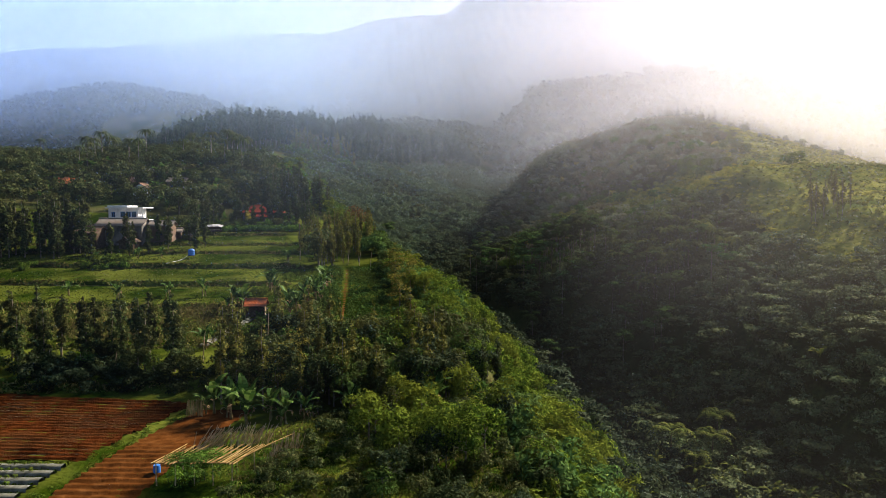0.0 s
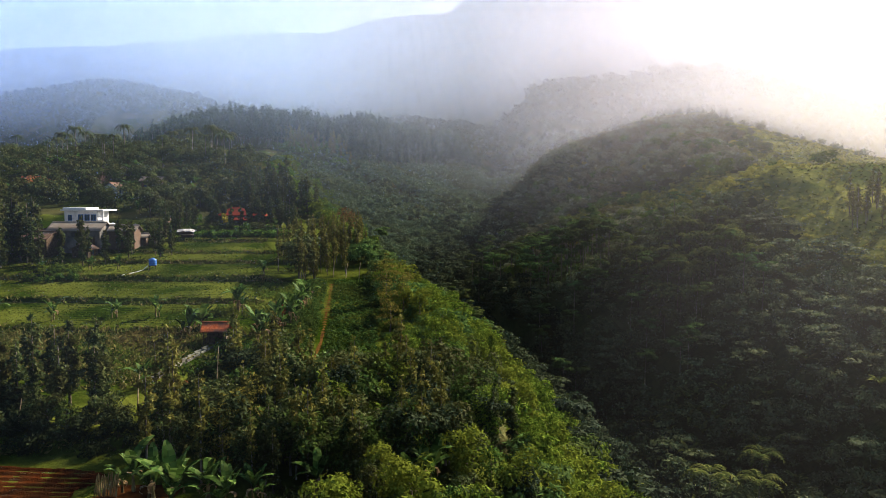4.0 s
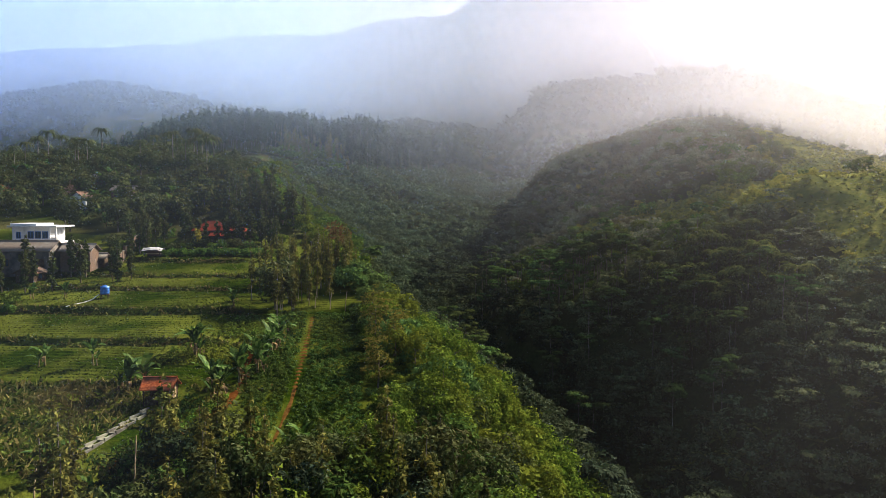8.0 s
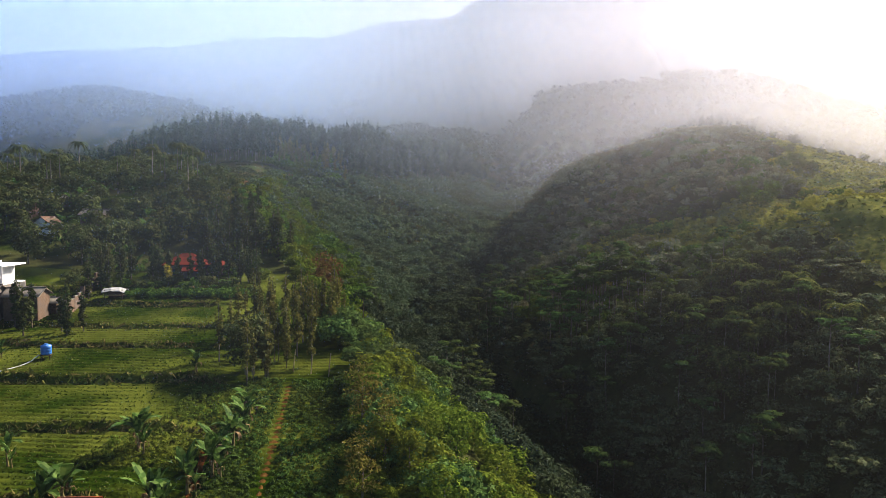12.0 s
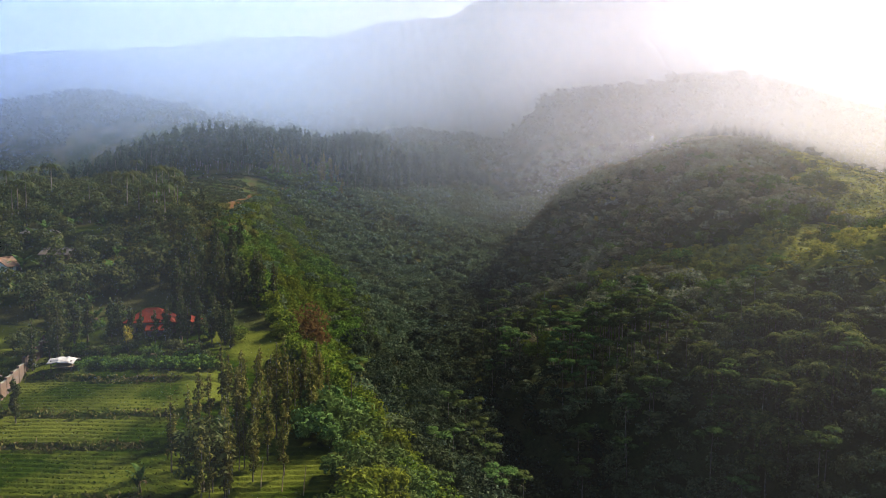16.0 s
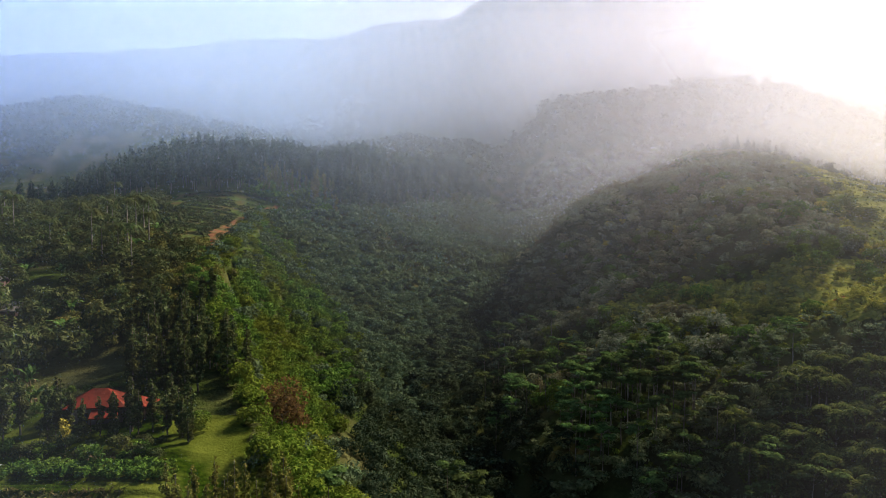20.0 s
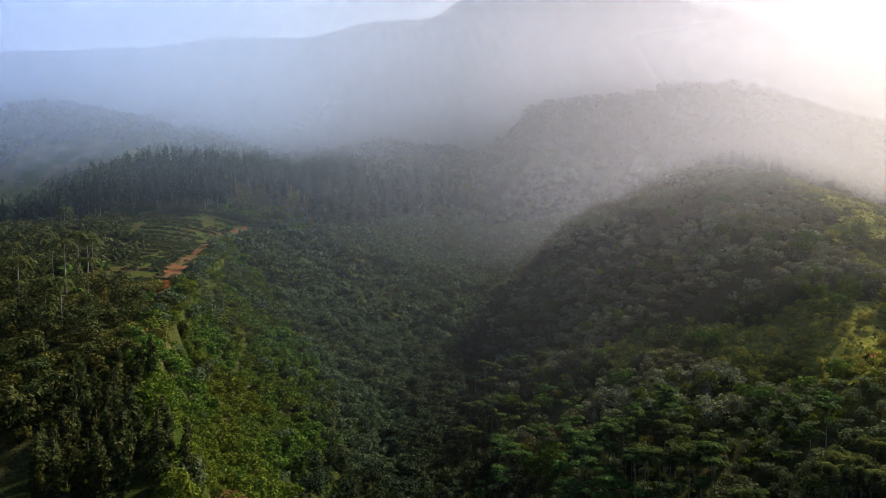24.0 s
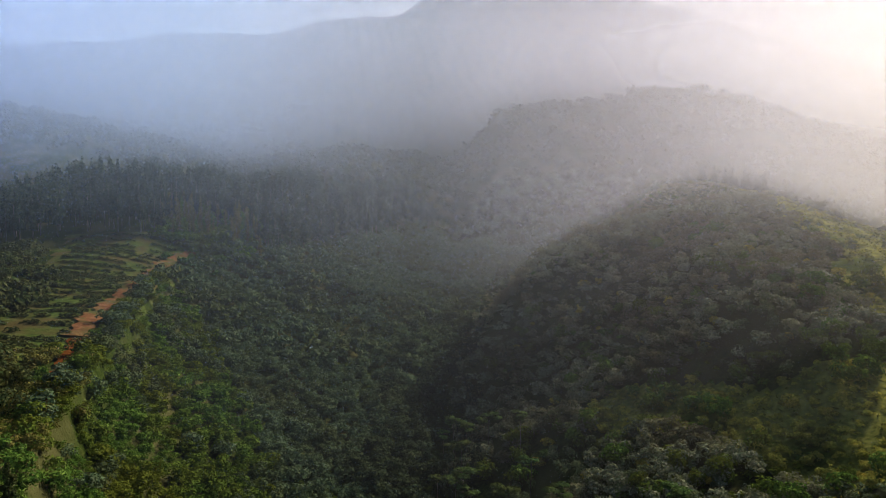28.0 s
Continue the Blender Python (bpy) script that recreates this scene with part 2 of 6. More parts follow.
M_GLASS = material("dark_window_glass", [(0.015, 0.03, 0.05), (0.03, 0.06, 0.10)], 1.0, 0.08, spec=0.6)
M_WHITESHEET = material("pale_tarpaulin", [(0.33, 0.318, 0.312), (0.408, 0.396, 0.384), (0.45, 0.444, 0.438)], 3.0, 0.6, 0.02)


def mist_material():
    """Thin water droplets, mostly see-through, scattering daylight both ways: uv y is the share that each sheet stops,
    uv x picks the painted tint, from the blue side to the sunlit side.
    """
    m = bpy.data.materials.new("mist")
    m.use_nodes = True
    n, l = m.node_tree.nodes, m.node_tree.links
    n.remove(n["Principled BSDF"])
    uv = n.new("ShaderNodeUVMap")
    sep = n.new("ShaderNodeSeparateXYZ")
    l.new(uv.outputs[0], sep.inputs[0])
    co = n.new("ShaderNodeNewGeometry")
    tex = n.new("ShaderNodeTexNoise")
    tex.inputs["Scale"].default_value, tex.inputs["Detail"].default_value = 0.0035, 3
    l.new(co.outputs["Position"], tex.inputs["Vector"])
    pat = n.new("ShaderNodeMapRange")
    pat.inputs["From Min"].default_value, pat.inputs["From Max"].default_value = 0.3, 0.7
    pat.inputs["To Min"].default_value, pat.inputs["To Max"].default_value = 0.75, 1.25
    l.new(tex.outputs["Fac"], pat.inputs["Value"])
    mu = n.new("ShaderNodeMath")
    mu.operation, mu.use_clamp = "MULTIPLY", True
    l.new(sep.outputs[1], mu.inputs[0])
    l.new(pat.outputs[0], mu.inputs[1])
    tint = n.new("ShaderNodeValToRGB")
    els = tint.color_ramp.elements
    while len(els) < len(MIST_LIGHT_TINT):
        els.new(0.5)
    for e, (at, c) in zip(els, MIST_LIGHT_TINT):
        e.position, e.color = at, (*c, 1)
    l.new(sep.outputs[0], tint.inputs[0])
    di = n.new("ShaderNodeBsdfDiffuse")
    tl = n.new("ShaderNodeBsdfTranslucent")
    l.new(tint.outputs[0], di.inputs[0])
    l.new(tint.outputs[0], tl.inputs[0])
    sc = n.new("ShaderNodeMixShader")
    l.new(di.outputs[0], sc.inputs[1])
    l.new(tl.outputs[0], sc.inputs[2])
    sc.inputs[0].default_value = 0.85
    tp = n.new("ShaderNodeBsdfTransparent")
    ms = n.new("ShaderNodeMixShader")
    l.new(mu.outputs[0], ms.inputs[0])
    l.new(tp.outputs[0], ms.inputs[1])
    l.new(sc.outputs[0], ms.inputs[2])
    l.new(ms.outputs[0], n["Material Output"].inputs[0])
    return m


# bearing (0 west, 1 east) and tint; blue haze to sun glow painted in
MIST_LIGHT_TINT = ((0.12, (0.35, 0.51, 0.88)), (0.36, (0.47, 0.62, 0.91)), (0.52, (0.59, 0.67, 0.85)), (0.64, (0.72, 0.73, 0.86)), (0.76, (0.83, 0.82, 0.91)), (0.9, (0.98, 0.94, 0.95)))
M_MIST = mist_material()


# ---- lie of the land (heights from the first eye, plus EYE) ----
def smooth(a, b, v):
    t = np.clip((v - a) / (b - a), 0, 1)
    return t * t * (3 - 2 * t)


def wave(x, y, size, seed=0.0):
    """Cheap smooth random relief, about -1 to 1."""
    u, v = x / size, y / size
    return (np.sin(1.7 * u + 1.3 * v + seed) * np.cos(1.1 * v - 0.7 * u + 2 * seed) + 0.6 * np.sin(2.9 * u - 2.3 * v + 3 * seed) * np.cos(3.7 * v + 1.9 * u + seed)
            + 0.35 * np.sin(6.1 * u + 5.3 * v + seed) * np.cos(5.7 * u - 6.7 * v + 5 * seed)) / 1.5


def edge_x(y):
    """Where the farmed ledge breaks off into the valley."""
    return np.interp(y, [0, 60, 75, 98, 117, 150, 184, 210, 320, 370, 430, 510, 560, 640], [6, 5, 4, 0, -5, -16, -30, -42, -62, -66, -55, -20, 5, 20])


def valley_x(y):
    return np.interp(y, [-100, 90, 150, 190, 236, 265, 325, 400, 560, 800, 1200], [45, 30, 23, 13, 5, 5, 12, 26, 48, 70, 120])


def valley_z(y):
    return np.interp(y, [-100, 90, 150, 190, 236, 265, 325, 400, 560, 800, 1200, 2200], [-50, -43, -41, -35, -30, -25, -17, -7, 12, 45, 110, 300])


STEP_Y = np.array([72, 84, 92, 100, 112, 123, 133, 140, 150, 158.0])
STEP_Z = np.array([-19.0, -17.2, -16.0, -14.7, -13.2, -11.4, -9.3, -8.1, -7.0, -5.7, -4.4])


def ledge_z(y):
    return np.interp(y, [-100, 0, 40, 66, 98, 117, 150, 165, 184, 210, 320, 370, 400, 430, 510, 560, 640, 800], [-27, -24, -21, -19, -14.7, -12, -7.2, -4, -1, 8.5, 17, 20.5, 28, 35, 53, 50, 28, 45])


def terraces(x, y):
    yy = y + 0.6 * np.sin(x * 0.11) + 0.35 * np.sin(x * 0.31 + 1) + 0.02 * (x + 40)
    z = np.full_like(yy, STEP_Z[0])
    for i, sy in enumerate(STEP_Y):
        z = z + (STEP_Z[i + 1] - STEP_Z[i]) * smooth(sy - 0.55, sy + 0.55, yy)
    slope = np.interp(yy, [66, 72, 98, 158, 166], [-19.0, -18.0, -14.4, -5.0, -4.4])
    return 0.38 * z + 0.62 * slope


def height(x, y):
    x, y = np.asarray(x, float), np.asarray(y, float)
    xe, xv, zv, zl = edge_x(y), valley_x(y), valley_z(y), ledge_z(y)
    # farmed ledge and the ridge with the pines
    flat = zl + 0.8 * wave(x, y, 40, 1) * smooth(150, 210, y)
    flat = flat + np.clip(-(x + 55), 0, 60) * 0.06 * smooth(110, 140, y) * (1 - smooth(170, 220, y))
    flat = flat + 3 * wave(x, y, 70, 2) * smooth(190, 260, y)
    flat = flat + 3.5 * smooth(325, 365, y) * (1 - smooth(430, 490, y)) * smooth(60, 90, -x)
    flat = flat - (0.02 * np.clip(-(x + 88), 0, 70) + 0.05 * np.clip(-(x + 150), 0, 600) + np.clip(-(x + 140), 0, 60) * 0.2) * smooth(300, 380, y)
    farm = smooth(40, 60, y) * (1 - smooth(160, 168, y)) * smooth(0, 5, np.interp(y, [60, 72, 78, 97, 101, 112, 130, 165], [0, -4, -33, -30, -20, -21, -23, -26]) - x)
    flat = flat * (1 - farm) + terraces(x, y) * farm
    u = np.clip((x - xe) / np.maximum(xv - xe, 1), 0, 1)
    power = np.interp(y, [0, 130, 160, 185, 207, 255, 300, 345, 390, 450, 520], [1.15, 1.2, 0.95, 0.65, 0.52, 0.5, 0.52, 0.75, 0.95, 0.7, 0.6])
    left = flat + (zv - flat) * u ** power + 1.6 * wave(x, y, 26, 3) * np.sin(np.pi * u)
    # hill across the valley
    d = np.hypot(x - 134, y - 422)
    dv = x - xv
    cone = 54.0 - 0.225 * d - 3 * np.exp(-(d / 20) ** 2) - 0.2 * np.clip(x - 126, 0, 200) - 0.3 * np.clip(y - 440, 0, 150)
    cone = cone + 3.0 * np.exp(-((y - 208) / 17) ** 2) * smooth(45, 75, x)
    cone = cone - np.interp(y, [222, 258, 300, 340, 400], [27, 42, 42, 20, 12]) * np.clip(1 - dv / 75, 0, 1) + 1.5 * wave(x, y, 45, 4)
    cone = cone - 6.5 * smooth(212, 228, y) * (1 - smooth(235, 290, y)) * smooth(46, 70, x) + 3.0 * (1 - smooth(195, 225, y))
    cone = cone - 14.0 * np.clip(1 - dv / 36, 0, 1) * (1 - smooth(172, 205, y))
    cone = cone - 0.5 * np.clip(np.interp(y, [330, 362, 422, 470], [30, 55, 120, 124]) - x, 0, 90) * smooth(322, 350, y) - 3.0 * np.exp(-((x - 92) / 16) ** 2 - ((y - 390) / 30) ** 2) + 3.0 * np.exp(-((x - 48) / 14) ** 2 - ((y - 352) / 25) ** 2)
    floor = zv + 0.04 * dv
    k = 6.0
    right = np.maximum(cone, floor) + k * 0.25 * np.clip(1 - np.abs(cone - floor) / k, 0, 1) ** 2
    right = zv + (right - zv) * smooth(0, 10, dv)
    near = np.where(x < xv, left, right)
    # hills and the mountain behind
    r = np.hypot(x, y)
    a = x / np.maximum(y, 1)
    crest = np.interp(a, [-1.2, -0.606, -0.413, -0.22, -0.173, -0.03, 0.0, 0.059, 0.14, 0.275, 0.422, 0.606, 1.2], [0.17, 0.199, 0.206, 0.223, 0.222, 0.247, 0.25, 0.283, 0.30, 0.285, 0.25, 0.20, 0.10])
    yy = np.maximum(y, 1)
    big = crest * 2200 * smooth(650, 2250, yy) ** 1.1 * (1 - 0.5 * smooth(2250, 3600, yy)) + 22 * wave(x, y, 170, 5) * smooth(700, 1300, yy) * (1 - smooth(1700, 2200, yy))
    hill_b = np.interp(a, [-1.5, -0.75, -0.606, -0.55, -0.48, -0.4, -0.335, -0.25, -0.15, -0.05, 0.1], [0.10, 0.113, 0.121, 0.141, 0.149, 0.152, 0.14, 0.112, 0.08, 0.02, -0.1]) * 700 * np.exp(-((yy - 700) / np.where(yy < 700, 170, 260)) ** 2)
    hill_c = np.interp(a, [-0.35, -0.2, -0.12, -0.05, 0.02, 0.08, 0.14, 0.2], [0.05, 0.08, 0.095, 0.10, 0.10, 0.09, 0.07, 0.04]) * 760 * np.exp(-((yy - 760) / np.where(yy < 760, 190, 300)) ** 2)
    hill_d = np.interp(a, [0.0, 0.06, 0.12, 0.18, 0.24, 0.3, 0.42, 0.6, 1.0], [0.02, 0.095, 0.152, 0.162, 0.166, 0.172, 0.168, 0.11, 0.06]) * 800 * np.exp(-((yy - 800) / np.where(yy < 800, 220, 300)) ** 2)
    hill_e = np.interp(a, [0.36, 0.44, 0.5, 0.56, 0.65, 1.2], [0.0, 0.09, 0.118, 0.128, 0.125, 0.06]) * 690 * np.exp(-((yy - 690) / np.where(yy < 690, 130, 200)) ** 2)
    hills = np.maximum.reduce([big, hill_b, hill_c, hill_d, hill_e]) + 6 * wave(x, y, 55, 6) * (1 - 0.8 * smooth(900, 1200, y)) + 9 * wave(x, y, 120, 4.4) * smooth(560, 800, y)
    behind = smooth(430, 560, y)
    z = np.maximum(near * (1 - behind) + np.minimum(near, zv + 30) * behind, np.where(y > 380, hills * smooth(380, 520, y) + near * (1 - smooth(380, 520, y)), -999))
    return z + EYE


def axis(bands):
    """Grid lines from (start, step) bands."""
    out = []
    for (a, step), (b, _) in zip(bands[:-1], bands[1:]):
        out.extend(np.arange(a, b - 1e-6, step))
    out.append(bands[-1][0])
    return np.array(out)


def mesh_from(name, verts, faces, mat, smooth_shade=False):
    """A mesh from numpy arrays; faces all of one size."""
    me = bpy.data.meshes.new(name)
    verts, faces = np.asarray(verts, np.float32), np.asarray(faces, np.int32)
    k = faces.shape[1]
    me.vertices.add(len(verts))
    me.vertices.foreach_set("co", verts.ravel())
    me.loops.add(faces.size)
    me.loops.foreach_set("vertex_index", faces.ravel())
    me.polygons.add(len(faces))
    me.polygons.foreach_set("loop_start", np.arange(0, faces.size, k, dtype=np.int32))
    me.polygons.foreach_set("use_smooth", np.full(len(faces), smooth_shade))
    me.update(calc_edges=True)
    if mat:
        me.materials.append(mat)
    return me


def grid_faces(nu, nv):
    i = np.arange(nu * nv).reshape(nv, nu)
    return np.stack([i[:-1, :-1], i[:-1, 1:], i[1:, 1:], i[1:, :-1]], -1).reshape(-1, 4)


xs = axis([(-4200, 300), (-2400, 60), (-900, 18), (-320, 6), (-125, 1.4), (40, 2.4), (200, 6), (420, 18), (1000, 60), (2400, 300), (4200, 300)])
ys = axis([(-900, 150), (-150, 15), (30, 2.0), (70, 0.7), (165, 2.4), (420, 8), (1000, 26), (2600, 100), (4600, 100)])
gx, gy = np.meshgrid(xs, ys)
gz = height(gx, gy)
far = smooth(430, 700, gy)
gz = gz + far * 3.0 * wave(gx, gy, 9, 8)
ground = new("ground", mesh_from("ground", np.stack([gx, gy, gz], -1).reshape(-1, 3), grid_faces(len(xs), len(ys)), M_GROUND, True))
tagged(ground, "green valley sides, farmed ledge and far mountain slopes", "ground", kind="structure")

# ---- thin morning mist and distance haze stood up as sheets, bank behind bank ----
BEARING = (-0.7, -0.35, -0.12, 0.03, 0.18, 0.36, 0.6)


def mist_bank(y, reach, top, thick, lift, floor=None, side=0):
    """One upright sheet standing for the air over a reach of valley: thick gives the share of light lost a metre at each bearing; it fades in over lift metres above the ground, and between the two heights of floor; side keeps it to one flank of the valley."""
    n, k = 140, 26
    span = 0.95 * y + 150
    x = np.linspace(6, span, n) * side if side else np.linspace(-span, span, n)
    g = height(x, np.full(n, float(y))) - 2
    v = np.linspace(0, 1, k) ** 1.4
    zz = g[None, :] + v[:, None] * np.maximum(top + EYE - g, 20)[None, :]
    xx, yy = np.broadcast_to(x, zz.shape), np.full(zz.shape, float(y)) + (4 * np.sin(x / 90 + y))[None, :]
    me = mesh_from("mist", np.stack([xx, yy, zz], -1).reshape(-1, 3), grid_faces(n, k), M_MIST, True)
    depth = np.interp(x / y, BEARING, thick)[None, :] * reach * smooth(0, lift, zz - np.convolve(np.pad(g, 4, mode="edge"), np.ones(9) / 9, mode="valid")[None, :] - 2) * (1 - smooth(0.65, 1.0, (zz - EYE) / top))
    if side:
        depth = depth * smooth(6, 6 + 0.14 * y, np.abs(x))[None, :]
    if floor:
        depth = depth * (0.12 + 0.88 * smooth(floor[0], floor[1], zz - EYE))
    share = 1 - np.exp(-depth)
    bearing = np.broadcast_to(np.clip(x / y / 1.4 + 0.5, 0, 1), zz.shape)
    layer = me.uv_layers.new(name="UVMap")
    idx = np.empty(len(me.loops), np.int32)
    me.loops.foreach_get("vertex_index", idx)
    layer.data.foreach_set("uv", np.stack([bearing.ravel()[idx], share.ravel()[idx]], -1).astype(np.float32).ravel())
    return tagged(new("mist", me), "thin morning mist sheet over the valley, blue haze and sun glow in its tint", "mist", group="mist banks", kind="stuff")


# low over the near ground, below the flight
for y, top in ((50, 4), (62, 9), (74, 14), (86, 19)):
    mist_bank(y, 20, top + 1, (0.00006, 0.00006, 0.0001, 0.00012, 0.00015, 0.0002, 0.0002), 6, (-5, 5))
# patches over the two flanks, clear of the flight, added to veil the slopes behind
for y in (98, 111):
    mist_bank(y, 20, 70, (0, 0.00008, 0.0006, 0, 0, 0, 0), 4, (-4, 8), -1)
    mist_bank(y, 20, 70, (0, 0, 0, 0.0006, 0.0005, 0.0002, 0.00003), 4, (-2, 12), 1)
for y in (22, 32, 42, 52, 62):
    mist_bank(y, 20, 50, (0, 0.00008, 0.0003, 0, 0, 0, 0), 3, (-0.2 * y, -0.05 * y), -1)
    mist_bank(y, 20, 50, (0, 0, 0, 0.0003, 0.0003, 0.00028, 0.00028), 3, (-0.2 * y, -0.05 * y), 1)
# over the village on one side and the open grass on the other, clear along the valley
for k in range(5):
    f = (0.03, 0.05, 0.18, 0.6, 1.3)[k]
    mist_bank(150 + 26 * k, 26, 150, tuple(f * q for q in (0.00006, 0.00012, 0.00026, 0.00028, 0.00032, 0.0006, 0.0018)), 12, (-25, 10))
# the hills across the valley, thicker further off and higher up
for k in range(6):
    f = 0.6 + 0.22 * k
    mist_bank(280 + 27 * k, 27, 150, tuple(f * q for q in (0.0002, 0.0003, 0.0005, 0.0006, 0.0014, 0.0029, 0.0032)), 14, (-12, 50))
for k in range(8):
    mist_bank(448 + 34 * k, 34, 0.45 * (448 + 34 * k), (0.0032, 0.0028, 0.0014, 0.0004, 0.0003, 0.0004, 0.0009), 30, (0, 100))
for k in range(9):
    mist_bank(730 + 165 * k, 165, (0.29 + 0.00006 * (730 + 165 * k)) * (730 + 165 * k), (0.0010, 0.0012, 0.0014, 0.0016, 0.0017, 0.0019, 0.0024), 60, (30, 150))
# sheet added behind the crest; its tint whitens the sky
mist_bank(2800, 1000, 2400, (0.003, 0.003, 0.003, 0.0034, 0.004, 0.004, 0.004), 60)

# ---- foliage ----
def kites(centres, normals, size, rng, squash=0.55):
    """Leaf clumps: one pointed blade a centre, facing its normal."""
    n = len(centres)
    ref = rng.normal(size=(n, 3))
    a = np.cross(normals, ref)
    a /= np.linalg.norm(a, axis=1, keepdims=True) + 1e-9
    b = np.cross(normals, a)
    s = (size * 1.3 * rng.uniform(0.6, 1.3, n))[:, None]
    v = np.stack([centres - a * s * 0.42 - b * s * squash * 0.5, centres - a * s * 0.3 + b * s * squash * 0.5, centres + a * s * 0.62 - normals * s * 0.1], 1)
    return v.reshape(-1, 3)


def crown(rng, n, lobes, leaf, up=0.35, jitter=0.45, squash=0.55):
    """Blades over a set of lobes (x, y, z, rx, rz), thicker towards the outside, with gaps between the lobes."""
    lob = np.array(lobes)
    w = lob[:, 3] ** 2
    k = rng.choice(len(lob), n, p=w / w.sum())
    d = rng.normal(size=(n, 3))
    d /= np.linalg.norm(d, axis=1, keepdims=True)
    d[:, 2] = np.where(rng.random(n) < 0.7, np.abs(d[:, 2]), d[:, 2])
    rad = rng.uniform(0.62, 1.08, n) ** 0.6
    c = lob[k, :3] + d * rad[:, None] * np.stack([lob[k, 3], lob[k, 3], lob[k, 4]], 1)
    nrm = d + rng.normal(size=(n, 3)) * jitter + np.array([0, 0, up])
    nrm /= np.linalg.norm(nrm, axis=1, keepdims=True)
    return kites(c, nrm, leaf, rng, squash)


def lobes_round(rng, h, r, n=7):
    out = [(0, 0, h * 0.55, r * 0.7, h * 0.38)]
    for _ in range(n):
        a, q = rng.uniform(0, 6.283), r * rng.uniform(0.35, 0.75)
        out.append((q * math.cos(a), q * math.sin(a), h * rng.uniform(0.3, 0.85), r * rng.uniform(0.28, 0.5), h * rng.uniform(0.12, 0.24)))
    return out


def lobes_flat(rng, h, r, n=8):
    out = []
    for _ in range(n):
        a, q = rng.uniform(0, 6.283), r * rng.uniform(0.1, 0.8)
        out.append((q * math.cos(a), q * math.sin(a), h * rng.uniform(0.55, 0.98), r * rng.uniform(0.28, 0.5), h * rng.uniform(0.03, 0.08)))
    return out


def scatter(protos, pts, scale, turn, pick, tilt=None):
    """All copies of the prototypes (arrays of corners) at the points, joined."""
    out = []
    for k, p in enumerate(protos):
        sel = np.where(pick == k)[0]
        if not len(sel):
            continue
        c, s = np.cos(turn[sel])[:, None], np.sin(turn[sel])[:, None]
        sc = scale[sel][:, None]
        x = (p[None, :, 0] * c - p[None, :, 1] * s) * sc + pts[sel, 0][:, None]
        y = (p[None, :, 0] * s + p[None, :, 1] * c) * sc + pts[sel, 1][:, None]
        z = p[None, :, 2] * sc + pts[sel, 2][:, None]
        out.append(np.stack([x, y, z], -1).reshape(-1, 3))
    return np.concatenate(out)


def stuff(name, verts, mat, label, category, corners=3):
    faces = np.arange(len(verts), dtype=np.int32).reshape(-1, corners)
    return tagged(new(name, mesh_from(name, verts, faces, mat)), label, category, kind="stuff")


def strew(rng, x0, x1, y0, y1, step, keep):
    """Jittered grid of points on the ground where keep(x, y) holds."""
    x, y = np.meshgrid(np.arange(x0, x1, step), np.arange(y0, y1, step))
    x = x.ravel() + rng.uniform(-0.5, 0.5, x.size) * step
    y = y.ravel() + rng.uniform(-0.5, 0.5, y.size) * step
    k = keep(x, y)
    x, y = x[k], y[k]
    return np.stack([x, y, height(x, y) - 0.2], 1)


rng = np.random.default_rng(7)


def in_view(x, y):
    return np.abs(x) < 0.64 * y + 12


def ground_z(x, y):
    return float(height(np.array([float(x)]), np.array([float(y)]))[0])


# ---- land cover: sheets laid on the ground ----
def cover(name, xa, ya, keep, mat, label, category, lift=0.05, kind="structure", relief=None):
    """A sheet that follows the ground where keep(x, y) holds."""
    cx, cy = np.meshgrid(xa, ya)
    cz = height(cx, cy) + lift + (relief(cx, cy) if relief else 0)
    f = grid_faces(len(xa), len(ya))
    mx, my = cx.ravel()[f].mean(1), cy.ravel()[f].mean(1)
    f = f[keep(mx, my)]
    used, inv = np.unique(f, return_inverse=True)
    v = np.stack([cx, cy, cz], -1).reshape(-1, 3)[used]
    return tagged(new(name, mesh_from(name, v, inv.reshape(-1, 4), mat, True)), label, category, kind=kind)


def near_line(x, y, ax, ay, bx, by):
    """Distance to the line from a to b, and how far along it."""
    dx, dy = bx - ax, by - ay
    t = np.clip(((x - ax) * dx + (y - ay) * dy) / (dx * dx + dy * dy), 0, 1)
    return np.hypot(x - ax - t * dx, y - ay - t * dy), t


near_x = xs[(xs >= -125) & (xs <= 6)]
farm_y = ys[(ys >= 71.5) & (ys <= 168)]
cover("grass_terrace", near_x, np.arange(71.6, 168, 0.16), lambda x, y: x < edge_x(y) - 1.5, M_GRASS, "green stepped terraces of grass and young crops", "terrace", lift=0.1,
      relief=lambda x, y: 0.075 * np.sin((y + 0.25 * np.sin(x * 0.2)) * 2 * np.pi / 0.95) * smooth(99, 102, y) * smooth(-0.6, 0.2, wave(x, y, 12, 5)) * (1 - smooth(157, 160, y)))
cover("meadow", near_x, ys[(ys >= 30) & (ys <= 72.5)], lambda x, y: x < edge_x(y) + 1, M_GRASS, "rough green grass round the ploughed fields", "grass", lift=0.03)
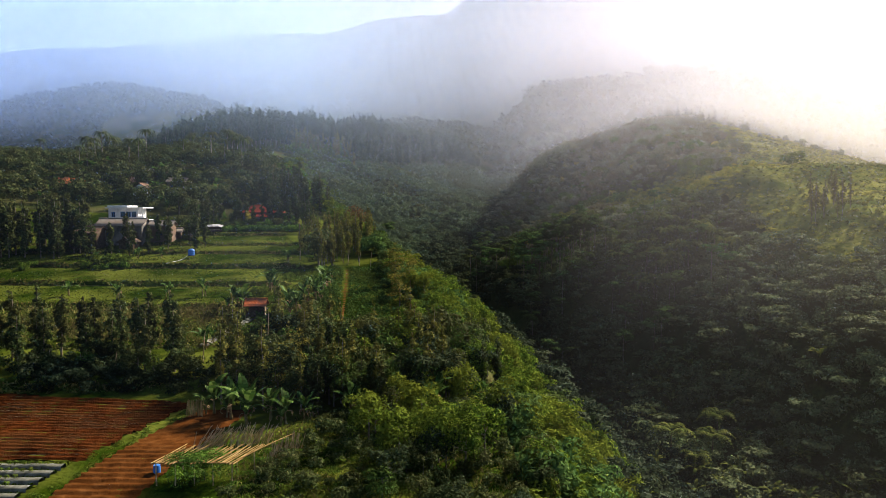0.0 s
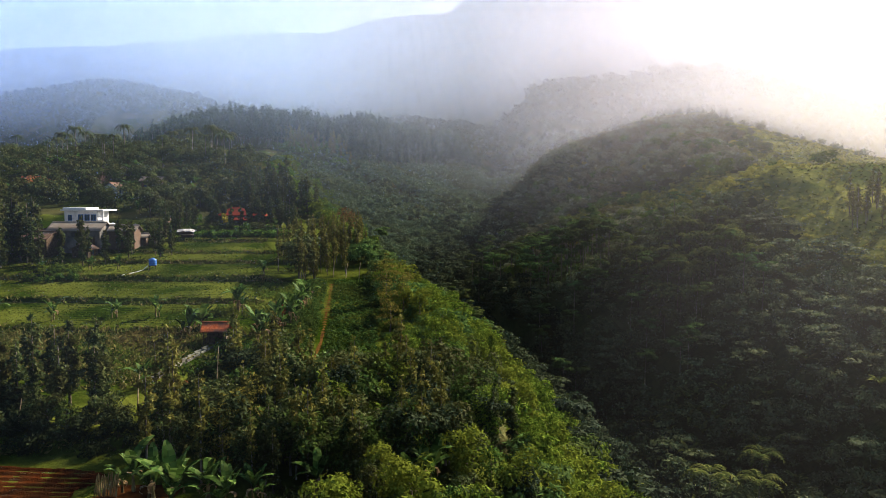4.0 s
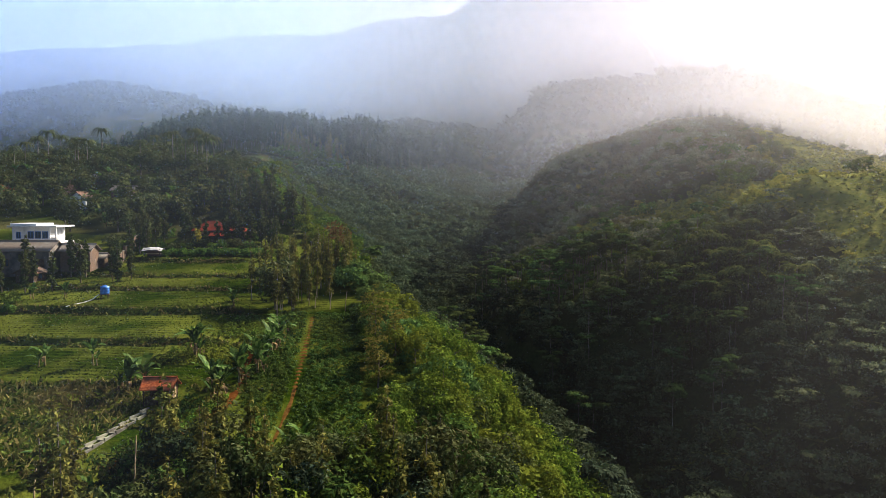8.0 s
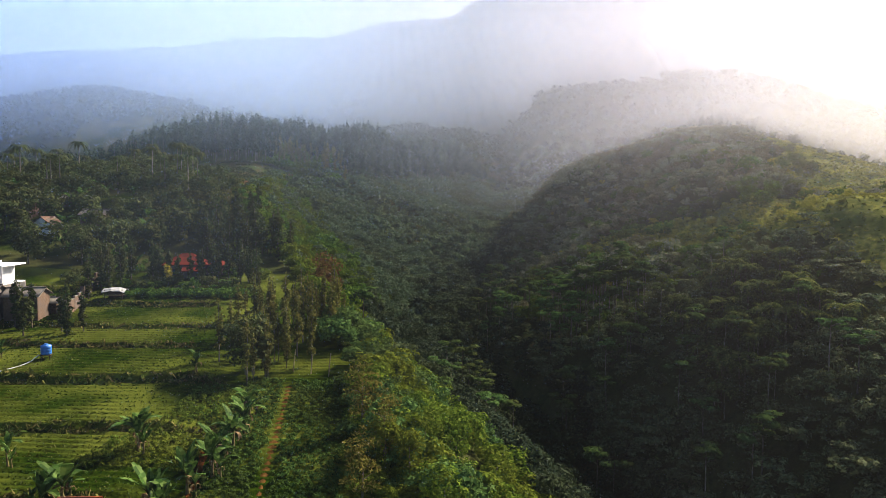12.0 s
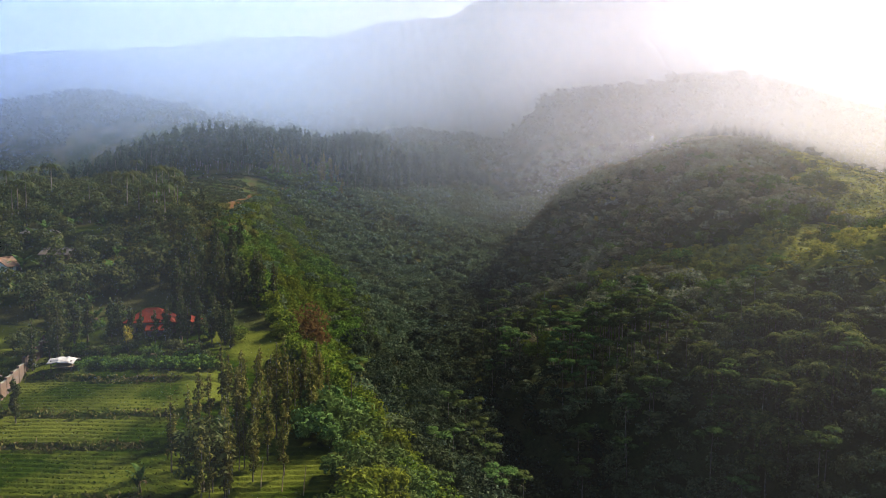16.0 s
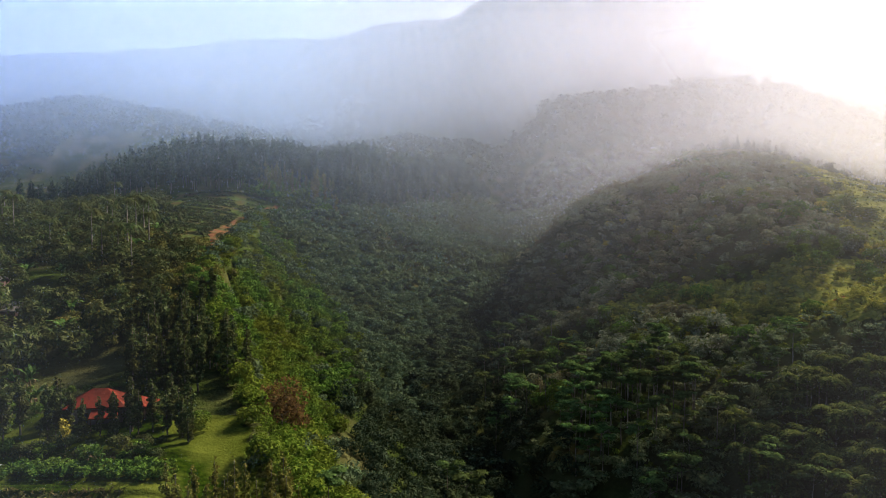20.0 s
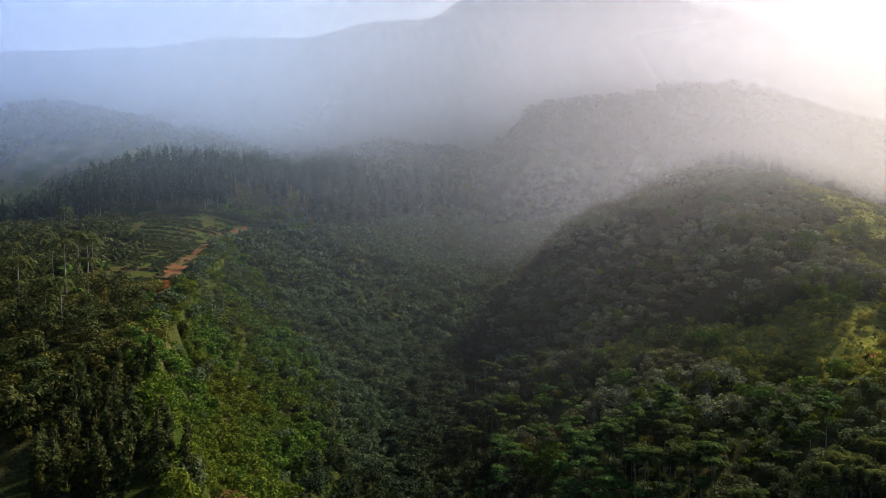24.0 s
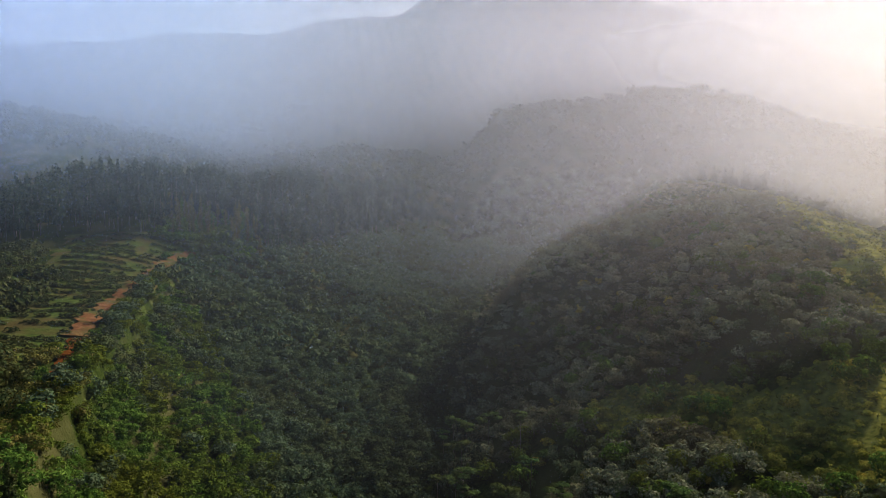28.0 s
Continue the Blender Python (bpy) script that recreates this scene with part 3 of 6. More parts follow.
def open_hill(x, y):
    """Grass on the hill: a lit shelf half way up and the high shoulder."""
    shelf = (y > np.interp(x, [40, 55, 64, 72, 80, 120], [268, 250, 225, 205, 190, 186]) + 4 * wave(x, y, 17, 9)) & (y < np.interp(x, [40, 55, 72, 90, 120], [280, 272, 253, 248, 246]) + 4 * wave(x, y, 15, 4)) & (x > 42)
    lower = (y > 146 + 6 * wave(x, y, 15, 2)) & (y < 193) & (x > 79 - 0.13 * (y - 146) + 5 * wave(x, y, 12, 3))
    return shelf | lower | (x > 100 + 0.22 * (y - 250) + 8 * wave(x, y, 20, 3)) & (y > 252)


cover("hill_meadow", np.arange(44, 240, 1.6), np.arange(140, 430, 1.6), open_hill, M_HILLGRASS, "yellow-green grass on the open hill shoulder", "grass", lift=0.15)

BUND = (-23.0, 67.0, -28.5, 44.0)


def bund_side(x, y):
    """Metres to the right of the grass bund."""
    return x - (BUND[0] + (BUND[2] - BUND[0]) * (BUND[1] - y) / (BUND[1] - BUND[3]))


cover("ploughed_field", np.arange(-62, -20, 0.25), np.arange(53.6, 70.6, 0.11), lambda x, y: (bund_side(x, y) < -0.9 + 0.3 * np.sin(y * 2)) & (y < 70.2 - 0.10 * (x + 45)), M_REDSOIL, "freshly ploughed red-brown field with fine furrows", "field", lift=0.1,
      relief=lambda x, y: 0.12 * np.sin((y + 0.05 * x) * 2 * np.pi / 0.72 + 0.5 * np.sin(x * 0.4)) * (0.75 + 0.35 * wave(x, y, 3, 2)) + 0.06 * wave(x, y, 0.8, 4))
cover("bare_field", np.arange(-29, -12, 0.3), np.arange(44, 67, 0.12), lambda x, y: (bund_side(x, y) > 0.8) & (x < -20.0 + 0.18 * (y - 52)) & (y < 66.2), M_REDDIRT, "narrow strip of bare trampled brown earth", "field", lift=0.12,
      relief=lambda x, y: (0.07 * np.sin(y * 2 * np.pi / 0.8) + 0.04 * wave(x, y, 0.9, 4)) * (1 - smooth(55, 58, y)))


def ribbon(name, pts, width, mat, label, category, lift=0.1, ragged=0.25):
    """A strip of bare ground along a line."""
    p = np.array(pts, float)
    seg = np.r_[0, np.cumsum(np.hypot(*np.diff(p, axis=0).T))]
    q = np.arange(0, seg[-1], 0.5)
    cx, cy = np.interp(q, seg, p[:, 0]), np.interp(q, seg, p[:, 1])
    tx, ty = np.gradient(cx), np.gradient(cy)
    ln = np.hypot(tx, ty)
    nx, ny = -ty / ln, tx / ln
    w = width / 2 * (1 + ragged * np.sin(q * 1.3) + ragged * np.sin(q * 0.47 + 2))
    rows = []
    for k in np.linspace(-1, 1, 5):
        x, y = cx + nx * w * k, cy + ny * w * k
        rows.append(np.stack([x, y, height(x, y) + lift - 0.08 * abs(k)], 1))
    v = np.concatenate(rows)
    f = grid_faces(len(q), 5)
    return tagged(new(name, mesh_from(name, v, f, mat, True)), label, category, kind="structure")


ribbon("dirt_path", [(-13.0, 84), (-13.4, 97), (-15.7, 119), (-16.2, 123)], 0.6, M_DIRT, "narrow brown earth path between crop rows", "path", 0.14)
ribbon("dirt_path", [(-24.5, 84.5), (-20.2, 91.5), (-18.8, 96), (-19.2, 103), (-21, 113)], 1.2, M_REDDIRT, "winding red-brown earth path beside the crops", "path", 0.14)
ribbon("dirt_path", [(-60, 266), (-61.5, 276), (-63.5, 300), (-68, 330), (-72, 352), (-71.5, 370), (-68, 378)], 4.4, M_TRACK, "bare orange-brown earth track along the ridge", "track", 0.75, 0.24)
ribbon("dirt_path", [(-47.5, 226), (-51, 236), (-54, 246), (-60, 266)], 1.7, M_REDDIRT, "bare brown earth scar on the ridge", "track", 0.5, 0.4)


# ---- building blocks for things ----
def tube(points, radii, sides=7):
    p = np.array(points, float)
    n = len(p)
    t = np.gradient(p, axis=0)
    t /= np.linalg.norm(t, axis=1, keepdims=True) + 1e-9
    ref = np.array([0.3, 1, 0.1]) if abs(t[0][2]) > 0.5 else np.array([0, 0, 1.0])
    a = np.cross(t, ref)
    a /= np.linalg.norm(a, axis=1, keepdims=True)
    b = np.cross(t, a)
    w = np.arange(sides) * 2 * np.pi / sides
    r = np.asarray(radii, float)[:, None, None]
    v = p[:, None, :] + r * (a[:, None, :] * np.cos(w)[None, :, None] + b[:, None, :] * np.sin(w)[None, :, None])
    i = np.arange(n * sides).reshape(n, sides)
    j = np.roll(i, -1, 1)
    f = np.stack([i[:-1], j[:-1], j[1:], i[1:]], -1).reshape(-1, 4)
    return v.reshape(-1, 3), f


def join(parts):
    vs, fs, k = [], [], 0
    for v, f in parts:
        vs.append(v)
        fs.append(f + k)
        k += len(v)
    return np.concatenate(vs), np.concatenate(fs)


def box(x0, x1, y0, y1, z0, z1, bevel=0.03):
    """A box with chamfered upright edges."""
    b = min(bevel, (x1 - x0) / 3, (y1 - y0) / 3)
    ring = [(x0 + b, y0), (x1 - b, y0), (x1, y0 + b), (x1, y1 - b), (x1 - b, y1), (x0 + b, y1), (x0, y1 - b), (x0, y0 + b)]
    v = np.array([(x, y, z) for z in (z0, z1) for x, y in ring])
    f = [(i, (i + 1) % 8, 8 + (i + 1) % 8, 8 + i) for i in range(8)]
    for o, order in ((0, (0, 7, 2, 1)), (8, (0, 1, 2, 7))):
        f.append(tuple(o + q for q in order))
    f += [(2, 7, 6, 3), (3, 6, 5, 4), (10, 11, 14, 15), (11, 12, 13, 14)]
    return v, np.array(f)


def part(name, vf, mat, parent, label="", smooth_shade=False):
    ob = new(name, vf if isinstance(vf, bpy.types.Mesh) else mesh_from(name, vf[0], vf[1], mat, smooth_shade))
    ob.parent = parent
    if label:
        ob["label"] = label
    return ob


def thing(name, x, y, label, category, group="", turn=0.0, z=None, scale=1.0):
    e = new(name)
    e.empty_display_size = 0.2
    e.matrix_basis = Matrix.LocRotScale((x, y, ground_z(x, y) if z is None else z), Euler((0, 0, turn)), (scale,) * 3)
    return tagged(e, label, category, group)


def trunk_mesh(name, rng, h, r, lean=0.03, mat=None, sides=7, limbs=0, limb_from=0.5, limb_len=1.0):
    k = 6
    zz = np.linspace(-0.5, h, k)
    bend = np.cumsum(rng.normal(0, lean * h / k, (k, 2)), 0)
    bend -= bend[0]
    p = np.stack([bend[:, 0], bend[:, 1], zz], 1)
    bits = [tube(p, np.linspace(r * 1.25, r * 0.35, k), sides)]
    for _ in range(limbs):
        z0 = h * rng.uniform(limb_from, 0.95)
        base = np.array([np.interp(z0, zz, p[:, 0]), np.interp(z0, zz, p[:, 1]), z0])
        a = rng.uniform(0, 6.283)
        ln = limb_len * rng.uniform(0.6, 1.1)
        q = base + np.outer([0, 0.35, 0.7, 1.0], [math.cos(a) * ln, math.sin(a) * ln, 0]) + np.array([[0, 0, z] for z in (0, 0.2 * ln, 0.33 * ln, 0.4 * ln)])
        bits.append(tube(q, np.array([0.45, 0.33, 0.22, 0.1]) * r, 5))
    v, f = join(bits)
    return mesh_from(name, v, f, mat, True)


def leaf_mesh(name, points, mat, corners=3):
    return mesh_from(name, points, np.arange(len(points)).reshape(-1, corners), mat)


def plant(kind, protos, label, category, group, x, y, scale, turn, sink=0.1):
    """A tree or shrub: trunk and crown under one thing, sharing the meshes of its kind."""
    t, c = protos
    e = thing(kind, x, y, label, category, group, turn, ground_z(x, y) - sink, scale)
    if t:
        part("trunk", t, None, e)
    part("crown", c, None, e)
    return e


# ---- kinds of trees ----
def lobes_column(rng, h, r, base=0.22):
    out = []
    for z in np.arange(base * h, h * 0.98, 0.075 * h):
        u = (z / h - base) / (1 - base)
        w = r * (0.55 + 0.6 * math.sin(math.pi * min(1, 0.2 + 0.8 * u))) * (1.0 if u < 0.8 else 0.65)
        for _ in range(2):
            a = rng.uniform(0, 6.283)
            q = w * rng.uniform(0.15, 0.6)
            out.append((q * math.cos(a), q * math.sin(a), z + rng.uniform(-0.2, 0.2), w * rng.uniform(0.4, 0.62), 0.055 * h))
    return out


def lobes_pine(rng, h):
    out = []
    for z in np.linspace(0.34 * h, 0.98 * h, 12):
        u = (z / h - 0.34) / 0.64
        w = 2.3 * max(0.0, 1 - u) ** 0.7 + 0.25
        for _ in range(3 if u < 0.8 else 1):
            a = rng.uniform(0, 6.283)
            q = w * rng.uniform(0.35, 0.75) if u < 0.9 else 0
            out.append((q * math.cos(a), q * math.sin(a), z, w * 0.5, 0.05 * h))
    return out


K_COLUMN = [(trunk_mesh("trunk", rng, 8.0, 0.11, 0.03, M_TRUNK, 6), leaf_mesh("crown", crown(rng, 900, lobes_column(rng, 8.4, 1.0, 0.10 + 0.07 * (i % 3)), 0.36, up=0.15, jitter=0.7), M_DARK)) for i in range(6)]
K_SLIM = [(trunk_mesh("trunk", rng, 9.0, 0.09, 0.03, M_PALETRUNK, 6), leaf_mesh("crown", crown(rng, 560, lobes_column(rng, 9.6, 0.85, 0.14 + 0.05 * i), 0.33, up=0.15, jitter=0.7), M_DUSKY)) for i in range(5)]
K_ROUND = [(trunk_mesh("trunk", rng, 4.2, 0.16, 0.05, M_TRUNK, 7, 5, 0.4, 1.8), leaf_mesh("crown", crown(rng, 1100, lobes_round(rng, 7.0, 3.0, 11), 0.42), M_DARK)) for i in range(4)]
K_LIGHT = [(trunk_mesh("trunk", rng, 3.2, 0.10, 0.05, M_TRUNK, 6, 4, 0.4, 1.2), leaf_mesh("crown", crown(rng, 1000, lobes_round(rng, 5.0, 1.9, 11), 0.24), M_LIME)) for i in range(5)]
K_OLIVE = [(trunk_mesh("trunk", rng, 4.0, 0.10, 0.05, M_TRUNK, 6, 5, 0.3, 1.0), leaf_mesh("crown", crown(rng, 900, lobes_column(rng, 6.5, 1.5, 0.2), 0.26, up=0.0, jitter=0.9, squash=0.35), M_OLIVE)) for i in range(3)]
K_BROWN = [(trunk_mesh("trunk", rng, 3.5, 0.16, 0.06, M_TRUNK, 6, 6, 0.3, 2.2), leaf_mesh("crown", crown(rng, 1200, lobes_round(rng, 6.0, 3.6, 12), 0.34, jitter=0.7), M_BROWNLEAF)) for i in range(1)]
K_GOLD = [(trunk_mesh("trunk", rng, 1.8, 0.07, 0.05, M_TRUNK, 6), leaf_mesh("crown", crown(rng, 260, lobes_round(rng, 3.6, 0.8, 6), 0.28), M_YELLOW)) for i in range(1)]
K_ALBIZIA = [(trunk_mesh("trunk", rng, 8.2, 0.10, 0.03, M_PALETRUNK, 6, 4, 0.75, 1.6), leaf_mesh("crown", crown(rng, 420, [(a, b, 7.2 + 0.27 * k, 1.0, 0.22) for k, (a, b) in enumerate(rng.uniform(-1.6, 1.6, (6, 2)))], 0.5, up=1.3, jitter=0.35), M_WOODS)) for i in range(5)]
K_PINE = [(trunk_mesh("trunk", rng, 17.5, 0.2, 0.012, M_PALETRUNK, 6), leaf_mesh("crown", crown(rng, 950, lobes_pine(rng, 19.0), 1.0, up=0.1, jitter=0.6, squash=0.4), M_PINE)) for i in range(5)]


def fronds(rng, n, length, width, droop, rise, cut=10):
    """Feathered fronds: a drooping rib with leaflets on both sides."""
    out = []
    for k in range(n):
        a = k * 6.283 / n + rng.uniform(-0.25, 0.25)
        r0 = rise * rng.uniform(0.5, 1.2)
        ca, sa = math.cos(a), math.sin(a)
        side = np.array([-sa, ca, 0])
        prev = None
        for q in np.linspace(0.12, 1, cut):
            rad = length * q * 0.92
            z = r0 * math.sin(q * 2.1) * length - droop * length * q ** 2.4
            p = np.array([ca * rad, sa * rad, z])
            if prev is not None:
                w = width * math.sin(math.pi * min(0.98, 0.12 + 0.86 * q)) + 0.05
                for sgn in (-1, 1):
                    tip = (p + prev) / 2 + side * sgn * w + np.array([ca, sa, 0]) * 0.25 * w - np.array([0, 0, 0.35 * w])
                    out.append([prev, (prev * 0.4 + tip * 0.6) + np.array([0, 0, 0.02]), tip, p])
            prev = p
    return np.array(out).reshape(-1, 3)


def banana_blade(rng, length, width, bend):
    """One banana leaf: a folded, arching blade with a torn margin, standing on its stalk."""
    out = []
    k = 8
    q = np.linspace(0, 1, k + 1)
    ang = 1.25 - bend * q
    px = np.concatenate([[0], np.cumsum(np.cos(ang[:-1]))]) * length / k
    pz = np.concatenate([[0], np.cumsum(np.sin(ang[:-1]))]) * length / k
    w = width * np.clip(np.sin(np.pi * np.clip(q * 1.02 - 0.06, 0.02, 1)) ** 0.6, 0.06, 1)
    for i in range(k):
        for sgn in (-1, 1):
            d = 0.14 * (w[i] + w[i + 1]) / 2
            tear = rng.uniform(-0.08, 0.08)
            out.append([(px[i], 0, pz[i]), (px[i + 1], 0, pz[i + 1]), (px[i + 1] + tear, sgn * w[i + 1] / 2, pz[i + 1] + d - 0.05), (px[i] + tear * 0.5, sgn * w[i] / 2 * rng.uniform(0.85, 1), pz[i] + d - 0.05)])
    return np.array(out).reshape(-1, 3)


BLADES = [leaf_mesh("leaf", banana_blade(rng, L, W, B), M_BANANA, 4) for L, W, B in ((2.2, 0.62, 0.8), (2.3, 0.6, 1.5), (1.9, 0.55, 0.5), (2.2, 0.6, 2.1), (1.6, 0.5, 0.3))]
DRY = leaf_mesh("dry_leaf", banana_blade(rng, 1.2, 0.3, 4.2), M_DRYLEAF, 4)
STEM = trunk_mesh("stem", rng, 1.35, 0.14, 0.02, M_STEM, 8)


def banana(x, y, scale=1.0, n=8, dry=2):
    """A clump: a main stem and a shorter sucker, each with its fan of leaves."""
    e = thing("banana_plant", x, y, "banana plant with broad arching green leaves", "banana plant", "banana plants", rng.uniform(0, 6.28), None, scale)
    for ox, oy, f, m in ((0, 0, 1.0, n), (0.55, 0.3, 0.68, max(4, n - 3))):
        st = part("stem", STEM, None, e)
        st.matrix_basis = Matrix.LocRotScale((ox, oy, -0.1), Euler((rng.uniform(-0.1, 0.1), rng.uniform(-0.1, 0.1), 0)), (f,) * 3)
        for k in range(m + dry):
            b = part("dry_leaf" if k >= m else "leaf", DRY if k >= m else BLADES[rng.integers(0, 5)], None, e)
            b.matrix_basis = Matrix.LocRotScale((ox, oy, (1.2 if k < m else 1.0) * f), Euler((rng.uniform(-0.15, 0.15), rng.uniform(-0.3, 0.3), k * 2.4 + rng.uniform(-0.3, 0.3))), (rng.uniform(0.8, 1.15) * f,) * 3)
    return e


def banana_corners(rng, n=7):
    """A whole banana crown as loose blades, for the thickets."""
    out = []
    for k in range(n):
        v = banana_blade(rng, rng.uniform(1.7, 2.4), 0.5, rng.uniform(0.9, 2.4))
        a = k * 2.4
        c, s = math.cos(a), math.sin(a)
        out.append(np.stack([v[:, 0] * c - v[:, 1] * s, v[:, 0] * s + v[:, 1] * c, v[:, 2] + 1.7], 1))
    return np.concatenate(out)


FERN_CROWN = [leaf_mesh("crown", fronds(rng, 10, 2.6, 0.55, 0.5, 0.35) + np.array([0, 0, 3.6]), M_FERN, 4) for _ in range(3)]
FERN_TRUNK = trunk_mesh("trunk", rng, 3.6, 0.11, 0.03, M_TRUNK, 6)
PALM_CROWN = [leaf_mesh("crown", fronds(rng, 15, 3.0, 0.5, 0.75, 0.38, 14) + np.array([0, 0, 9.6]), M_DARK, 4) for _ in range(3)]
PALM_TRUNK = trunk_mesh("trunk", rng, 9.6, 0.16, 0.02, M_PALETRUNK, 8)


def row(kind, protos, label, category, group, spots, lo=0.85, hi=1.15):
    for x, y in spots:
        plant(kind, protos[rng.integers(0, len(protos))], label, category, group, x, y, rng.uniform(lo, hi), rng.uniform(0, 6.28))


def spread(x0, x1, y0, y1, n):
    return list(zip(rng.uniform(x0, x1, n), rng.uniform(y0, y1, n)))


# slender dark trees of the farm
COLUMN = ("slender dark-leaved tree with a narrow upright crown", "tree", "slender farm trees")
row("slender_tree", K_COLUMN, *COLUMN, [(-68 + 3.4 * i + rng.uniform(-1.2, 1.2), 75.0 + rng.uniform(-1.2, 1.2) + 0.04 * i) for i in range(13)], 0.7, 0.95)
row("slender_tree", K_COLUMN, *COLUMN, [(-66 + 1.9 * i + rng.uniform(-0.8, 0.8), 78.5 + rng.uniform(-1.5, 1.5)) for i in range(21)], 0.75, 1.0)
row("slender_tree", K_COLUMN, *COLUMN, spread(-92, -66, 128, 140, 44), 1.0, 1.3)
row("slender_tree", K_COLUMN, *COLUMN, spread(-51.5, -48.8, 150, 163, 6), 0.8, 1.0)
row("slender_tree", K_COLUMN, *COLUMN, [(-58.8, 135.7), (-57.2, 134.6), (-54.4, 139.4), (-46.0, 135.8), (-44.6, 137.2), (-47.4, 137.4), (-56.0, 130.5), (-53.2, 132), (-59.5, 131), (-50.8, 135), (-62.5, 130), (-64.5, 131.5), (-52, 139)], 0.62, 0.85)
row("slender_tree", K_COLUMN, *COLUMN, [(x, y) for x, y in spread(-47, -29, 160.5, 165.5, 17) if not -44.5 < x < -38], 0.6, 0.85)
row("slender_tree", K_COLUMN, *COLUMN, spread(-44, -29, 172, 188, 34), 0.9, 1.2)
row("slender_tree", K_COLUMN, *COLUMN, spread(-50, -34, 188, 200, 14), 0.8, 1.0)
SLIM = ("tall slim tree with a pale trunk and narrow crown", "tree", "slim ledge trees")
row("slim_tree", K_SLIM, *SLIM, spread(-26, -13.5, 125, 148, 46), 0.5, 0.85)
row("slim_tree", K_SLIM, *SLIM, spread(-24, -17, 122, 138, 10), 0.5, 0.75)
row("slim_tree", K_SLIM, *SLIM, [(-20, 70), (-13, 66), (-9, 72), (-6, 66), (-3, 70), (-16, 75), (-11, 78), (-1, 76)], 0.6, 0.8)
ROUND = ("broad dark green tree with a dense rounded crown", "tree", "broad trees")
row("broad_tree", K_ROUND, *ROUND, [(-21.5, 126), (-56, 186), (-60, 180), (-64, 190), (-52, 192), (-68, 182), (-74, 176), (-70, 170), (-62, 172), (-80, 186), (-86, 190)], 0.7, 1.05)
row("slender_tree", K_COLUMN, *COLUMN, [(-46.4, 163), (-44.9, 161.6), (-43.4, 162.4), (-41.8, 161.8), (-40.2, 162.4), (-39.0, 163.2), (-36, 163)], 0.58, 0.75)
row("brown_tree", K_BROWN, "brown-leaved spreading tree on the slope", "tree", "", [(-21.3, 172.5), (-22.9, 174.8)], 0.95, 1.15)
row("golden_shrub", K_GOLD, "small tree with bright yellow leaves", "shrub", "", [(-42.2, 158.5)], 1.0, 1.05)
OLIVE = ("feathery yellow-olive bamboo-like tree", "tree", "olive trees")
row("olive_tree", K_OLIVE, *OLIVE, [(-15.5, 68), (-14, 70.5), (-6, 100), (-5, 107), (-7.5, 113), (-24, 181)], 0.8, 1.15)
LIGHT = ("young bright green tree on the valley side", "tree", "young slope trees")
row("young_tree", K_LIGHT, *LIGHT, [(x, y) for x, y in spread(-20, 16, 52, 120, 120) if x > edge_x(y) - 16 and x < edge_x(y) + 10 and not (x < -6 and 82 < y < 126) and not (x < -8 and y < 64)], 0.6, 1.1)
row("slender_tree", K_COLUMN, *COLUMN, [(x, y) for x, y in spread(-17, 6, 64, 84, 22) if x < edge_x(y) + 3], 0.5, 0.7)
row("small_bush_tree", K_ROUND, "dark bushy tree at the field's edge", "tree", "bushy trees", [(x, y) for x, y in spread(-20, 2, 66, 82, 16)] + spread(-60, -24, 72.5, 75, 9), 0.25, 0.4)
row("thin_tree", K_ALBIZIA, "lone thin tree with a pale trunk and flat crown", "tree", "", [(-11.5, 150)], 0.85, 0.86)
for x, y in ((-58.5, 214), (-60.5, 213)):
    e = thing("palm_tree", x, y, "tall palm with a thin pale trunk", "palm", "palms", rng.uniform(0, 6), None, 1.0)
    part("trunk", PALM_TRUNK, None, e)
    part("crown", PALM_CROWN[rng.integers(0, 3)], None, e)
for x, y in spread(-170, -85, 215, 330, 16) + spread(-112, -62, 208, 262, 16):
    e = thing("palm_tree", x, y, "tall palm standing among ridge trees", "palm", "palms", rng.uniform(0, 6), None, rng.uniform(0.8, 1.15))
    part("trunk", PALM_TRUNK, None, e)
    part("crown", PALM_CROWN[rng.integers(0, 3)], None, e)

